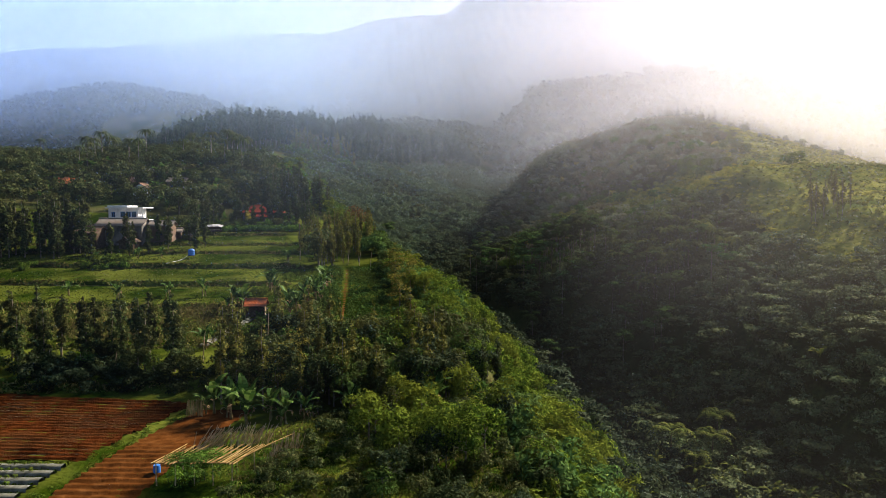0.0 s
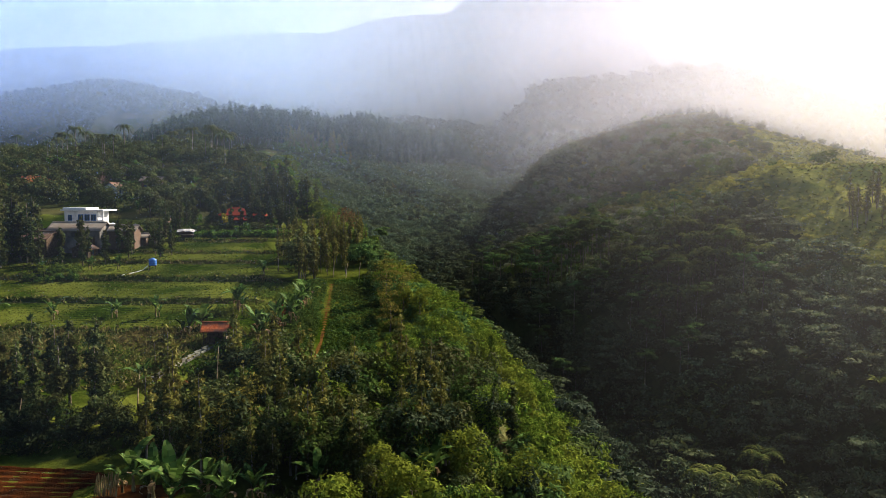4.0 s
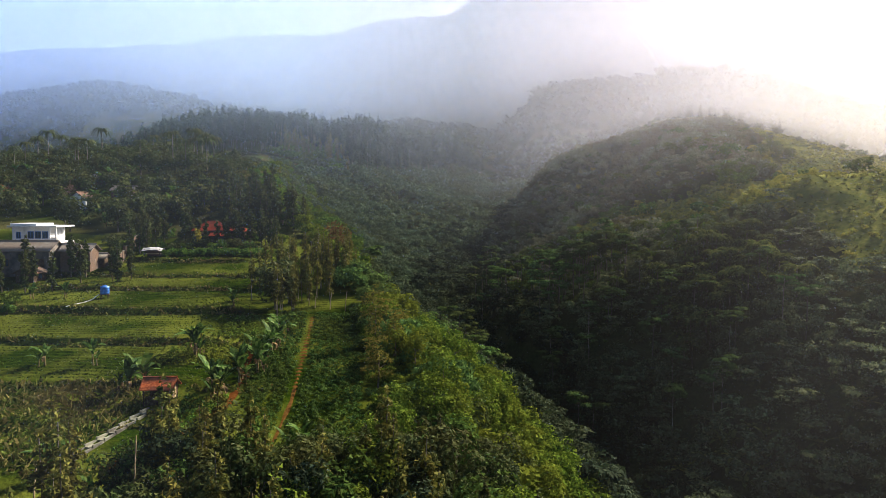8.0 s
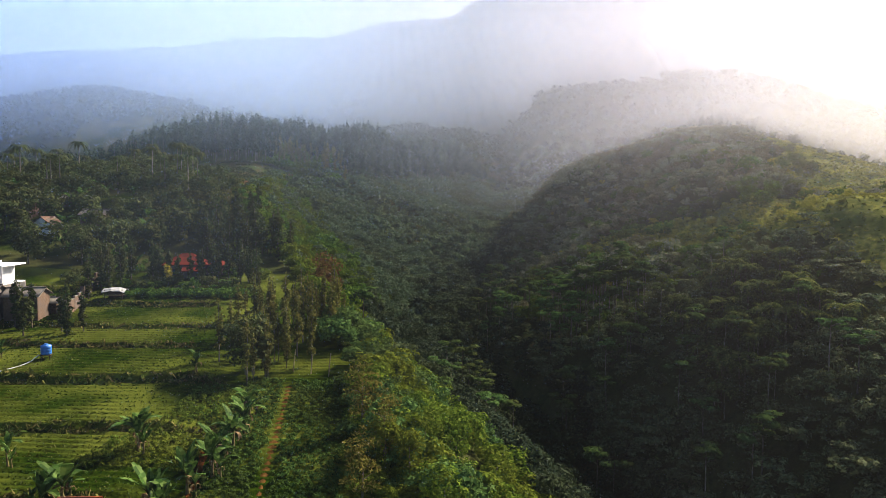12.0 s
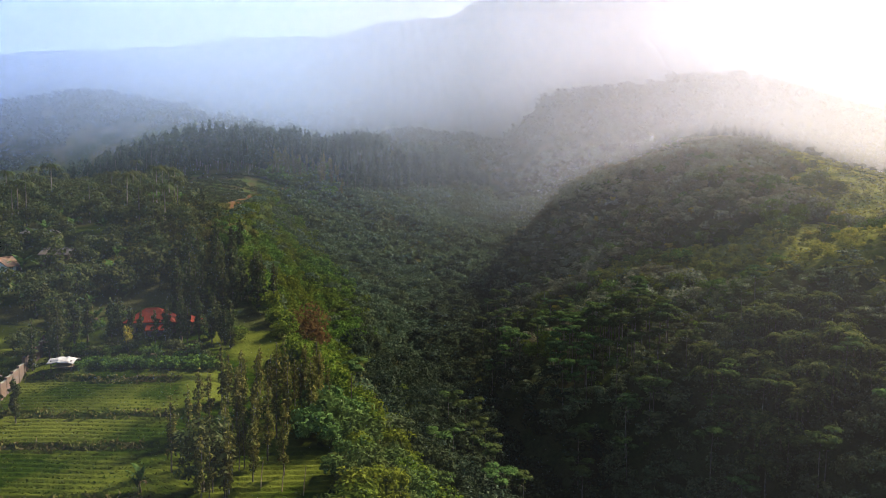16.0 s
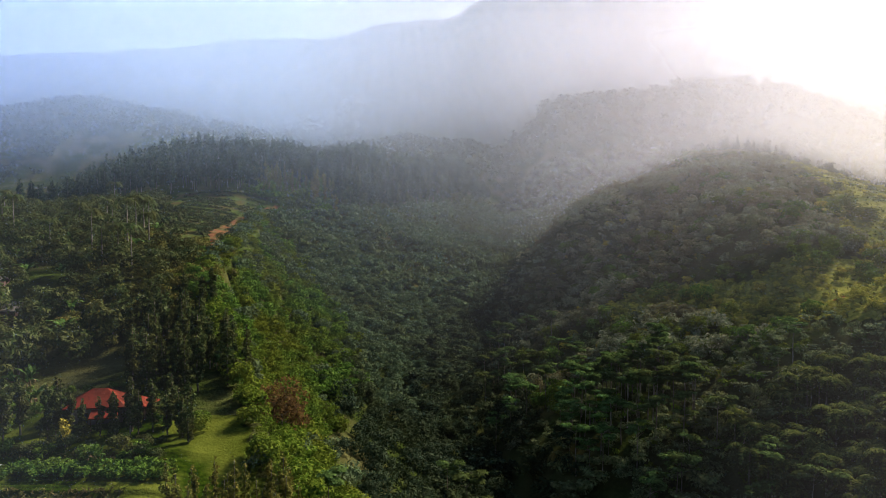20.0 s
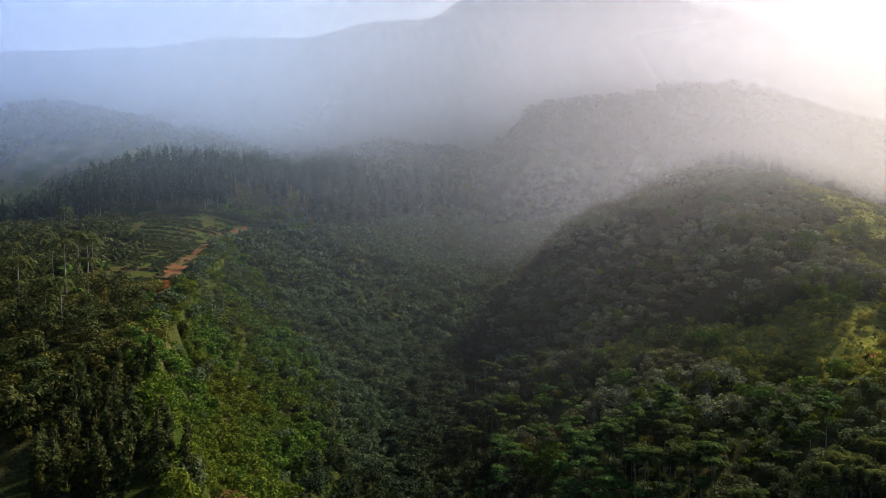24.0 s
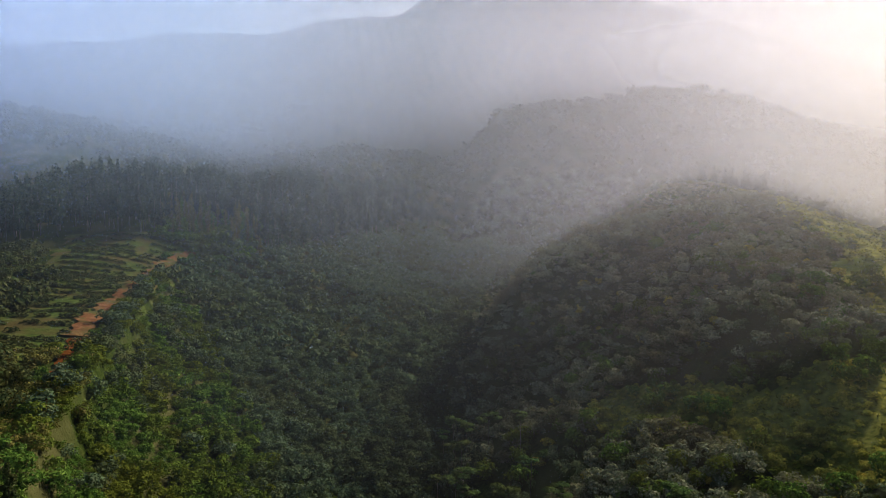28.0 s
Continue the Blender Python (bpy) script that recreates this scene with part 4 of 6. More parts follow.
# bananas round the fields
for x, y, sc in ((-18.6, 63.4, 1.3), (-17.0, 62.4, 1.35), (-15.2, 63.4, 1.1), (-13.6, 62.4, 1.0), (-12.2, 63.5, 0.9), (-20.8, 98.5, 1.05), (-19.6, 97, 0.95), (-27.5, 99.5, 1.1), (-28.4, 98.3, 0.95), (-19.2, 101.5, 1.05), (-18.2, 104, 1.0), (-18.6, 106.5, 0.95),
                 (-18.0, 109, 1.0), (-17.8, 112, 0.95), (-18.4, 115.5, 0.9), (-25.4, 107.5, 1.05), (-25.9, 108.6, 0.9), (-26.2, 124.2, 0.9), (-37.5, 155.2, 1.0), (-36.8, 154.9, 0.8), (-11.2, 86, 0.9), (-10.4, 87.4, 1.0), (-14.2, 80, 0.9), (-7, 82, 0.95),
                 (-49.5, 128, 0.8), (-53, 127, 0.8), (-60, 126, 0.7), (-34.5, 104.5, 0.8), (-39, 104, 0.75), (-46, 103, 0.8), (-54, 105, 0.7), (-27.5, 83.5, 0.95), (-26.8, 84.6, 0.8), (-23, 80, 0.75), (-13.5, 142, 0.9), (-14.4, 139.5, 0.8), (-56, 176, 1.1), (-58, 175, 1.0),
                 (-62, 177, 1.0), (-66, 176, 1.0), (-52, 170, 1.0), (-5, 74, 0.8), (-2, 86, 0.85), (2, 79, 0.8), (-33, 183, 0.9)):
    banana(x, y, sc * (1.2 if 96 < y < 117 else 0.95), 8 if sc > 0.9 else 6, 2 if sc > 0.85 else 1)

# pines on the ridge
def pine_front(x):
    return np.interp(x, [-300, -170, -105, -74, -42, -15, 5, 25], [330, 352, 386, 384, 400, 452, 500, 545])


spots = strew(rng, -165, 30, 340, 580, 5.0, lambda x, y: in_view(x, y) & (y > pine_front(x)) & (y < pine_front(x) + 75 + 20 * wave(x, y, 20, 5)) & (x < edge_x(y) + 26) & ~((np.abs(x + 68) < 14 + 4 * np.sin(y)) & (y < 410)))
depth = spots[:, 1] - pine_front(spots[:, 0]) + np.where(spots[:, 0] < -120, 30, 0)
order = np.argsort(depth)
for i in order[:290]:
    plant("pine_tree", K_PINE[rng.integers(0, 5)], "tall pine with a bare pale trunk on the ridge", "pine", "ridge pines", spots[i, 0], spots[i, 1], rng.uniform(0.62, 0.86), rng.uniform(0, 6.28))
P_PINE = []
for _ in range(4):
    tv, tf = tube([(0, 0, 0), (0.1, 0, 9), (0, 0, 17.5)], [0.25, 0.17, 0.06], 4)
    P_PINE.append(np.concatenate([tv[tf[:, [0, 1, 2, 0, 2, 3]]].reshape(-1, 3), crown(rng, 270, lobes_pine(rng, 19.0), 1.2, up=0.1, jitter=0.6, squash=0.4)]))
rest = spots[order[290:]]
n = len(rest)
stuff("pine_forest", scatter(P_PINE, rest, rng.uniform(0.7, 0.95, n), rng.uniform(0, 6.28, n), rng.integers(0, 4, n)), M_PINE, "dense dark pine forest behind the ridge's edge", "pines")

row("slim_pine", K_SLIM, "thin pale-stemmed tree before the pines", "tree", "thin ridge trees", spread(-86, -46, 386, 414, 44), 0.8, 1.4)
# pines along the hill's crest, and lone trees there
K_CREST = [(trunk_mesh("trunk", rng, 5.6, 0.1, 0.02, M_TRUNK, 6), leaf_mesh("crown", crown(rng, 460, [(0.12 * math.cos(q * 2.4), 0.12 * math.sin(q * 2.4), 1.5 + 0.68 * q, 0.95 - 0.13 * q, 0.35) for q in range(7)], 0.36, up=0.2, jitter=0.6), M_PINE)) for i in range(3)]
row("slim_tree", K_SLIM, "tall thin pale-stemmed tree on the hill's shoulder", "tree", "shoulder trees", spread(82, 94, 166, 178, 12), 0.7, 1.0)
row("crest_tree", K_CREST, "small dark conifer on the hill's crest", "conifer", "crest conifers", [(125 + 2.5 * i + rng.uniform(-0.9, 0.9), 421 - 0.5 * i + rng.uniform(-3, 3)) for i in range(12)], 1.25, 1.75)
row("crest_tree", K_ROUND, "lone rounded tree on the hill's skyline", "tree", "skyline trees", [(172, 395), (178, 372), (190, 352), (158, 405), (90, 394), (154, 376)], 0.45, 0.8)

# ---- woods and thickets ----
GROVE = [leaf_mesh("crown", crown(rng, 1000, lobes_round(rng, 5.0, 2.2, 10), 0.27), m) for m in (M_DARK, M_FRESH, M_SHADED, M_DARK)]
K_GROVE = [(trunk_mesh("trunk", rng, 3.4, 0.1, 0.05, M_PALETRUNK, 6, 4, 0.4, 1.2), g) for g in GROVE]
row("grove_tree", K_GROVE, "leafy tree in the dense grove below the plots", "tree", "grove trees", [(x, y) for x, y in spread(-22, 4, 66, 83, 85) if not (x < -16 and y < 69)], 0.65, 1.15)
row("grove_tree", K_GROVE, "leafy tree in the dense grove below the plots", "tree", "grove trees", [(x, y) for x, y in spread(-5, 8, 44, 66, 30)] + spread(-58, -24, 73, 76, 7), 0.45, 0.7)
row("slim_tree", K_SLIM, *SLIM, spread(-22, 0, 66, 84, 30), 0.6, 0.95)
for x, y in spread(-21, 3, 63, 84, 26):
    banana(x, y, rng.uniform(0.9, 1.35), 7, 2)
def tufts(rng, pts, size, n, spreadr, up=0.2, squash=0.3):
    """Standing blades round each point."""
    k = len(pts)
    c = np.repeat(pts, n, 0) + np.concatenate([rng.uniform(-spreadr, spreadr, (k * n, 2)), rng.uniform(0.1, 0.45, (k * n, 1)) * size], 1)
    a = rng.uniform(0, 6.283, k * n)
    nrm = np.stack([np.cos(a), np.sin(a), rng.uniform(0.1, 0.7, k * n) + up], 1)
    nrm /= np.linalg.norm(nrm, axis=1, keepdims=True)
    return kites(c, nrm, size, rng, squash)


P_BUSH = [crown(rng, 330, lobes_round(rng, 3.2, 2.1), 0.4) for _ in range(6)]
P_FINE = [crown(rng, 440, lobes_round(rng, 3.0, 1.9, 11), 0.34) for _ in range(6)]
P_FLAT = [crown(rng, 240, lobes_flat(rng, 5.0, 2.8, 10), 0.6, up=1.0, jitter=0.45) for _ in range(3)] + [crown(rng, 260, lobes_round(rng, 4.4, 2.4, 9), 0.55) for _ in range(5)]
P_LOW = [crown(rng, 90, lobes_round(rng, 2.6, 2.0), 0.72) for _ in range(6)]
P_TREE = [crown(rng, 400, lobes_round(rng, 6.5, 3.2, 9), 0.56) for _ in range(6)]
P_FAR = [crown(rng, 40, lobes_round(rng, 6.0, 3.6), 1.7, up=0.4) for _ in range(6)]
P_BAN = [banana_corners(rng) for _ in range(4)]


def thicket(name, protos, pts, lo, hi, mat, label, category, corners=3):
    n = len(pts)
    return stuff(name, scatter(protos, pts, rng.uniform(lo, hi, n), rng.uniform(0, 6.28, n), rng.integers(0, len(protos), n)), mat, label, category, corners)


def off_track(x, y):
    d = np.minimum.reduce([near_line(x, y, *q)[0] for q in ((-47.5, 226, -51, 236), (-51, 236, -54, 246), (-54, 246, -61.5, 276), (-61.5, 276, -63.5, 300), (-63.5, 300, -68, 330), (-68, 330, -72, 352), (-72, 352, -71, 378))])
    return d > np.where(y < 262, 0.9, 2.5)


FAR_L = lambda x, y: off_track(x, y) & (x > edge_x(y) + 1 - np.interp(y, [90, 110, 180, 200, 330, 340], [0, 4, 3, 5, 5, 0]) ) & (x < valley_x(y) + 2)
patch = lambda x, y: wave(x, y, 14, 2.2)
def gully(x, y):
    """Below the break of the valley side, where the leaf colours carrying the valley's shade begin."""
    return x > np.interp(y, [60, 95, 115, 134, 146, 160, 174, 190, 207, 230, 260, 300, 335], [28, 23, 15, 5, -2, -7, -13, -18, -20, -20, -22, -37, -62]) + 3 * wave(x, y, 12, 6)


thicket("slope_shrubs", P_FINE, strew(rng, -16, 34, 46, 150, 2.5, lambda x, y: in_view(x, y) & FAR_L(x, y) & ~gully(x, y) & (patch(x, y) > -0.35)), 0.55, 1.25, M_LIME, "bright green shrubs crowding the steep valley side", "shrubs")
thicket("slope_shrubs", P_FINE, strew(rng, -16, 34, 46, 150, 2.6, lambda x, y: in_view(x, y) & FAR_L(x, y) & ~gully(x, y) & (patch(x, y) <= -0.1)), 0.6, 1.3, M_WOODS, "dark green shrubs crowding the steep valley side", "shrubs")
thicket("valley_woods", P_TREE, strew(rng, -30, 50, 60, 240, 3.6, lambda x, y: in_view(x, y) & FAR_L(x, y) & gully(x, y)), 0.45, 0.95, M_SHADED, "rounded trees with shade-darkened leaf colour filling the gully below the slope", "trees")
thicket("slope_shrubs", P_FINE, strew(rng, -75, 30, 150, 200, 2.2, lambda x, y: in_view(x, y) & FAR_L(x, y) & (patch(x, y) > -0.45) & ~gully(x, y)), 0.45, 1.25, M_LIME, "bright green shrubs half way along the valley side", "shrubs")
thicket("slope_shrubs", P_BUSH, strew(rng, -75, 30, 200, 330, 2.4, lambda x, y: in_view(x, y) & FAR_L(x, y) & (patch(x, y) > -0.45) & ~gully(x, y)), 0.45, 1.25, M_BRIGHT, "bright green shrubs on the far part of the valley side", "shrubs")
thicket("slope_shrubs", P_BUSH, strew(rng, -75, 30, 150, 330, 3.0, lambda x, y: in_view(x, y) & FAR_L(x, y) & ((y > 235) & gully(x, y) | ~gully(x, y) & (patch(x, y) <= -0.2))), 0.6, 1.4, M_SLOPE, "darker green shrubs and small trees down the valley side", "shrubs")
thicket("slope_shrubs", P_LOW, strew(rng, -80, 60, 330, 560, 3.4, lambda x, y: in_view(x, y) & FAR_L(x, y)), 0.8, 1.9, M_SLOPE, "dark green trees on the slope below the pines", "shrubs")
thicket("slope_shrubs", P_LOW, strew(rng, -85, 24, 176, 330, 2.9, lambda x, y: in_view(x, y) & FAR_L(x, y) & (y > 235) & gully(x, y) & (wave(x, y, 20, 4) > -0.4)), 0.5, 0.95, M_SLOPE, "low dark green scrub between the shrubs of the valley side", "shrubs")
thicket("ridge_shrubs", P_FINE, strew(rng, -78, -40, 216, 330, 2.3, lambda x, y: in_view(x, y) & off_track(x, y) & (np.abs(x - edge_x(y)) < 9 - 4 * smooth(265, 275, y)) & (wave(x, y, 7, 3) > -0.75)), 0.3, 0.9, M_BRIGHT, "green and yellow scrub along the brink of the ridge", "shrubs")
thicket("garden_shrubs", P_FINE, strew(rng, -58, -28, 157.5, 174, 2.4, lambda x, y: (np.hypot(x + 41.5, y - 167.5) > 4.6) & (wave(x, y, 8, 3) > -0.2) & (x < -27.5)), 0.35, 0.8, M_DARK, "dark garden shrubs round the red-roofed house", "shrubs")
thicket("garden_shrubs", P_FINE, strew(rng, -57, -27, 157, 176, 3.0, lambda x, y: (np.hypot(x + 41.5, y - 167.5) > 4.6) & (wave(x, y, 6, 1) > -0.1) & (x < -27)), 0.3, 0.7, M_BRIGHT, "bright garden shrubs round the red-roofed house", "shrubs")
thicket("field_hedge", P_FINE, strew(rng, -66, -21, 73.5, 83.5, 2.0, lambda x, y: (wave(x, y, 6, 5) > -0.15) & ((y < 78) | (wave(x, y, 5, 2) > 0.2))), 0.35, 0.8, M_SHADED, "dark undergrowth under the slender trees", "bushes")
thicket("field_hedge", P_FINE, strew(rng, -66, -21, 71.3, 75.2, 1.5, lambda x, y: wave(x, y, 7, 2) > -0.55), 0.3, 0.7, M_SHADED, "dark bushes along the bank behind the ploughed field", "bushes")
thicket("valley_woods", P_FLAT, strew(rng, -12, 40, 60, 400, 4.2, lambda x, y: in_view(x, y) & (np.abs(x - valley_x(y)) < 14)), 0.7, 1.2, M_SHADED, "layered trees with shade-darkened leaf colour along the valley floor", "trees")
thicket("hill_woods", P_FLAT, strew(rng, 14, 160, 60, 198, 2.7, lambda x, y: in_view(x, y) & (x > valley_x(y) + 8) & ~open_hill(x, y)), 0.5, 1.05, M_HILLWOOD, "dark green layered trees covering the lower hillside", "trees")
thicket("hill_woods", P_FLAT, strew(rng, 14, 160, 198, 225, 2.7, lambda x, y: in_view(x, y) & (x > valley_x(y) + 8) & ~open_hill(x, y)), 0.3, 0.62, M_HILLWOOD, "dark green layered trees thinning out below the open shelf", "trees")
thicket("hill_shrubs", P_BUSH, strew(rng, 14, 230, 222, 372, 3.1, lambda x, y: in_view(x, y) & (x > valley_x(y) + 6) & ~open_hill(x, y) & ((y > 280 + 12 * wave(x, y, 30, 2)) | (wave(x, y, 18, 1.5) > -0.1))), 0.45, 1.35, M_HILLSHRUB, "low olive green shrubs over the upper hill", "shrubs")
thicket("hill_shrubs", P_BUSH, strew(rng, 14, 230, 372, 440, 2.4, lambda x, y: in_view(x, y) & (x > valley_x(y) + 6) & ~open_hill(x, y) & ((y > 280 + 12 * wave(x, y, 30, 2)) | (wave(x, y, 18, 1.5) > -0.1))), 0.2, 0.55, M_HILLSHRUB, "low olive green shrubs over the hill's bare crown", "shrubs")
thicket("hill_shrubs", P_FINE, strew(rng, 20, 120, 215, 330, 6.0, lambda x, y: in_view(x, y) & (x > valley_x(y) + 12) & (wave(x, y, 16, 9.3) > 0.0)), 0.7, 1.7, M_BRIGHT, "rounded bright green bushes standing out on the hill", "shrubs")
thicket("hill_shrubs", P_FINE, strew(rng, 24, 110, 225, 330, 13.0, lambda x, y: in_view(x, y) & (x > valley_x(y) + 16)), 0.45, 0.95, M_YELLOW, "small yellow-green flowering trees dotted over the hill", "shrubs")
thicket("hill_shrubs", P_LOW, strew(rng, 30, 240, 186, 420, 3.4, lambda x, y: in_view(x, y) & (x > valley_x(y) + 18) & ((wave(x, y, 14, 7) > 0.3) & ~open_hill(x, y) | (y < 240) & (x < 66))), 0.3, 0.8, M_BRIGHT, "light green shrubs dotted over the hill's open grass", "shrubs")
thicket("hill_shrubs", P_LOW, strew(rng, 44, 150, 142, 285, 2.4, lambda x, y: in_view(x, y) & open_hill(x, y) & (wave(x, y, 9, 4) > -0.3)), 0.2, 0.5, M_SUNNY, "yellow-green scrub over the hill's shelf, sunlight put into its tint", "shrubs")
thicket("hill_shrubs", P_FINE, strew(rng, 38, 92, 205, 285, 2.6, lambda x, y: in_view(x, y) & open_hill(x, y) & (x < 84 + 5 * wave(x, y, 9, 2)) & (wave(x, y, 11, 5.5) > -0.5)), 0.3, 0.85, M_SUNNY, "bushy yellow-green scrub, sunlit-tinted, at the edge of the open grass", "shrubs")
thicket("hill_shrubs", P_LOW, strew(rng, 90, 230, 250, 420, 3.2, lambda x, y: in_view(x, y) & open_hill(x, y) & (wave(x, y, 12, 4) > -0.1)), 0.25, 0.6, M_SUNNY, "yellow-green scrub, sunlit-tinted, over the high shoulder of the hill", "shrubs")
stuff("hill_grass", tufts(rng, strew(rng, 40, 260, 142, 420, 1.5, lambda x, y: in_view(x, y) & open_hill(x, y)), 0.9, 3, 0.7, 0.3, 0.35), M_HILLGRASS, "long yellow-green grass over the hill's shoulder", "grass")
thicket("hill_woods", P_TREE, strew(rng, 24, 150, 222, 300, 4.4, lambda x, y: in_view(x, y) & (x > valley_x(y) + 10) & ~open_hill(x, y) & (y < 285 + 14 * wave(x, y, 22, 8)) & (wave(x, y, 15, 2.7) > -0.45)), 0.25, 0.6, M_HILLWOOD, "dark trees in a belt across the hill above the grass", "trees")
thicket("hill_woods", P_TREE, strew(rng, 50, 220, 300, 425, 8.0, lambda x, y: in_view(x, y) & (wave(x, y, 20, 2.7) > 0.3)), 0.3, 0.6, M_HILLWOOD, "scattered small dark trees on the upper hill", "trees")
thicket("banana_thicket", P_BAN, strew(rng, 24, 62, 92, 150, 3.4, lambda x, y: in_view(x, y) & (wave(x, y, 12, 3) > 0.1)), 1.0, 1.5, M_FERN, "wild banana plants in the valley thicket", "banana plants", 4)
thicket("village_woods", P_TREE, strew(rng, -150, -48, 172, 236, 5.2, lambda x, y: in_view(x, y) & (x < edge_x(y) - 6) & (np.hypot(x + 44, y - 172) > 12) & ~((y < 190) & (x > -80) & (x < -70))), 0.6, 1.1, M_DARK, "dark mixed trees round the village", "trees")
thicket("village_woods", P_TREE, strew(rng, -280, -80, 236, 350, 5.4, lambda x, y: in_view(x, y) & (x < edge_x(y) - 24) & (x < -80 - 0.28 * (y - 266) + 22 * (y < 255))), 0.7, 1.2, M_DARK, "dark mixed trees on the ridge behind the village", "trees")
thicket("banana_thicket", P_BAN, strew(rng, -120, -56, 176, 262, 6.0, lambda x, y: in_view(x, y) & (x < edge_x(y) - 9) & (wave(x, y, 13, 7) > 0.1)), 1.0, 1.6, M_BANANA, "banana plants among the village trees", "banana plants", 4)
thicket("ridge_shrubs", P_FINE, strew(rng, -52, -34, 202, 246, 1.7, lambda x, y: off_track(x, y) & (np.abs(x - edge_x(y)) < 8)), 0.3, 0.75, M_BRIGHT, "low green scrub either side of the bare scar", "shrubs")
thicket("slope_shrubs", P_FINE, strew(rng, -10, 8, 82, 128, 1.6, lambda x, y: (x > np.interp(y, [84, 92, 121], [-6.0, -5.8, -10.1])) & (x < edge_x(y) + 3)), 0.3, 0.75, M_LIME, "green scrub between the crop rows and the drop", "shrubs")
thicket("slope_shrubs", P_FINE, strew(rng, -10, 8, 82, 128, 2.6, lambda x, y: (x > np.interp(y, [84, 92, 121], [-6.0, -5.8, -10.1])) & (x < edge_x(y) + 3)), 0.3, 0.9, M_WOODS, "darker scrub between the crop rows and the drop", "shrubs")
thicket("ridge_shrubs", P_FINE, strew(rng, -100, -40, 188, 250, 3.0, lambda x, y: in_view(x, y) & (x < edge_x(y) + 1) & (x > edge_x(y) - 26) & off_track(x, y)), 0.5, 1.1, M_DUSKY, "dull olive shrubs along the ridge's edge", "shrubs")
thicket("ridge_shrubs", P_LOW, strew(rng, -80, 0, 366, 470, 2.7, lambda x, y: (x > edge_x(y) - 10) & (x < edge_x(y) + 8) & (y < pine_front(x) + 14) & off_track(x, y)), 0.5, 1.2, M_WOODS, "low shrubs at the foot of the pines", "shrubs")
thicket("ridge_shrubs", P_LOW, strew(rng, -130, -80, 240, 330, 2.6, lambda x, y: in_view(x, y) & (np.abs(x + 78 + 0.28 * (y - 266)) < 6)), 0.7, 1.6, M_DARK, "dark shrubs along the edge of the ridge plots", "shrubs")
thicket("ridge_shrubs", P_LOW, strew(rng, -92, -44, 384, 428, 2.6, lambda x, y: np.abs(x + 68) < 17), 0.7, 1.7, M_BRIGHT, "low green shrubs in the clearing on the ridge", "shrubs")
thicket("far_woods", P_FAR, strew(rng, -700, 700, 430, 1000, 10.5, lambda x, y: in_view(x, y) & (x < 0.06 * y) & ~((y < 600) & (x > -260) & (x < 40))), 1.0, 1.7, M_SHADED, "hazy green forest on the far hills", "trees")
thicket("valley_woods", P_LOW, strew(rng, 24, 150, 400, 600, 3.6, lambda x, y: in_view(x, y) & (x > valley_x(y)) & ((y > 436) | (x < valley_x(y) + 8))), 0.9, 2.0, M_SLOPE, "dark trees at the head of the valley behind the hill", "trees")
thicket("far_woods", P_FAR, strew(rng, 30, 560, 520, 900, 11, lambda x, y: in_view(x, y) & (x >= 0.06 * y) & (wave(x, y, 40, 3) > -0.6)), 0.8, 1.6, M_SHADED, "grey hazy trees on the hills behind the summit", "trees")
thicket("far_woods", P_FAR, strew(rng, -1000, 1000, 1000, 1350, 19, lambda x, y: in_view(x, y) & (x < -0.1 * y)), 1.2, 2.0, M_SHADED, "hazy forest on the mountain", "trees")

# tree ferns and thin-stemmed trees on the hill across the valley
for x, y in spread(44, 66, 164, 194, 60) + [(38, 108), (42, 112), (45, 118), (36, 113)]:
    e = thing("tree_fern", x, y, "tree fern with wide pale green fronds", "tree fern", "tree ferns", rng.uniform(0, 6), None, rng.uniform(1.1, 1.8))
    part("trunk", FERN_TRUNK, None, e)
    part("crown", FERN_CROWN[rng.integers(0, 3)], None, e)
row("flat_tree", K_ALBIZIA, "thin pale-stemmed tree with a flat layered crown", "tree", "flat-crowned trees", spread(22, 42, 198, 226, 60) + spread(20, 60, 150, 200, 30) + spread(5, 30, 226, 300, 30) + spread(-2, 12, 160, 200, 10), 0.8, 1.25)

# ---- crops and grass ----
def rows_of(rng, x0, x1, y0, y1, dy, dx, keep, jit=0.12):
    x, y = np.meshgrid(np.arange(x0, x1, dx), np.arange(y0, y1, dy))
    x = x.ravel() + rng.uniform(-0.5, 0.5, x.size) * dx
    y = y.ravel() + rng.uniform(-jit, jit, y.size) + 0.25 * np.sin(x * 0.2)
    k = keep(x, y)
    x, y = x[k], y[k]
    return np.stack([x, y, height(x, y)], 1)


farm = lambda x, y: in_view(x, y) & (x < edge_x(y) - 6 - 10 * smooth(95, 120, y))
stuff("terrace_crop", tufts(rng, rows_of(rng, -105, -18, 100.7, 158, 0.95, 0.33, lambda x, y: farm(x, y) & (wave(x, y, 9, 6) > -0.75)), 0.32, 3, 0.2), M_GRASSBLADE, "rows of green grassy crop on the terraces", "crop")
stuff("terrace_grass_tufts", tufts(rng, strew(rng, -100, -14, 74, 168, 0.85, lambda x, y: in_view(x, y) & (x < edge_x(y) - 1)), 0.32, 2, 0.35), M_GRASSBLADE, "short green grass on the terraces", "grass")
banks = []
for sy in STEP_Y:
    x = np.arange(-110, -15, 0.16)
    x = x + rng.uniform(-0.1, 0.1, len(x))
    y = sy - 0.6 * np.sin(x * 0.11) - 0.35 * np.sin(x * 0.31 + 1) - 0.02 * (x + 40) + rng.uniform(-0.7, 0.5, len(x))
    k = farm(x, y) & (wave(x, y, 6, 2) > -0.6)
    banks.append(np.stack([x[k], y[k], height(x[k], y[k]) - 0.1], 1))
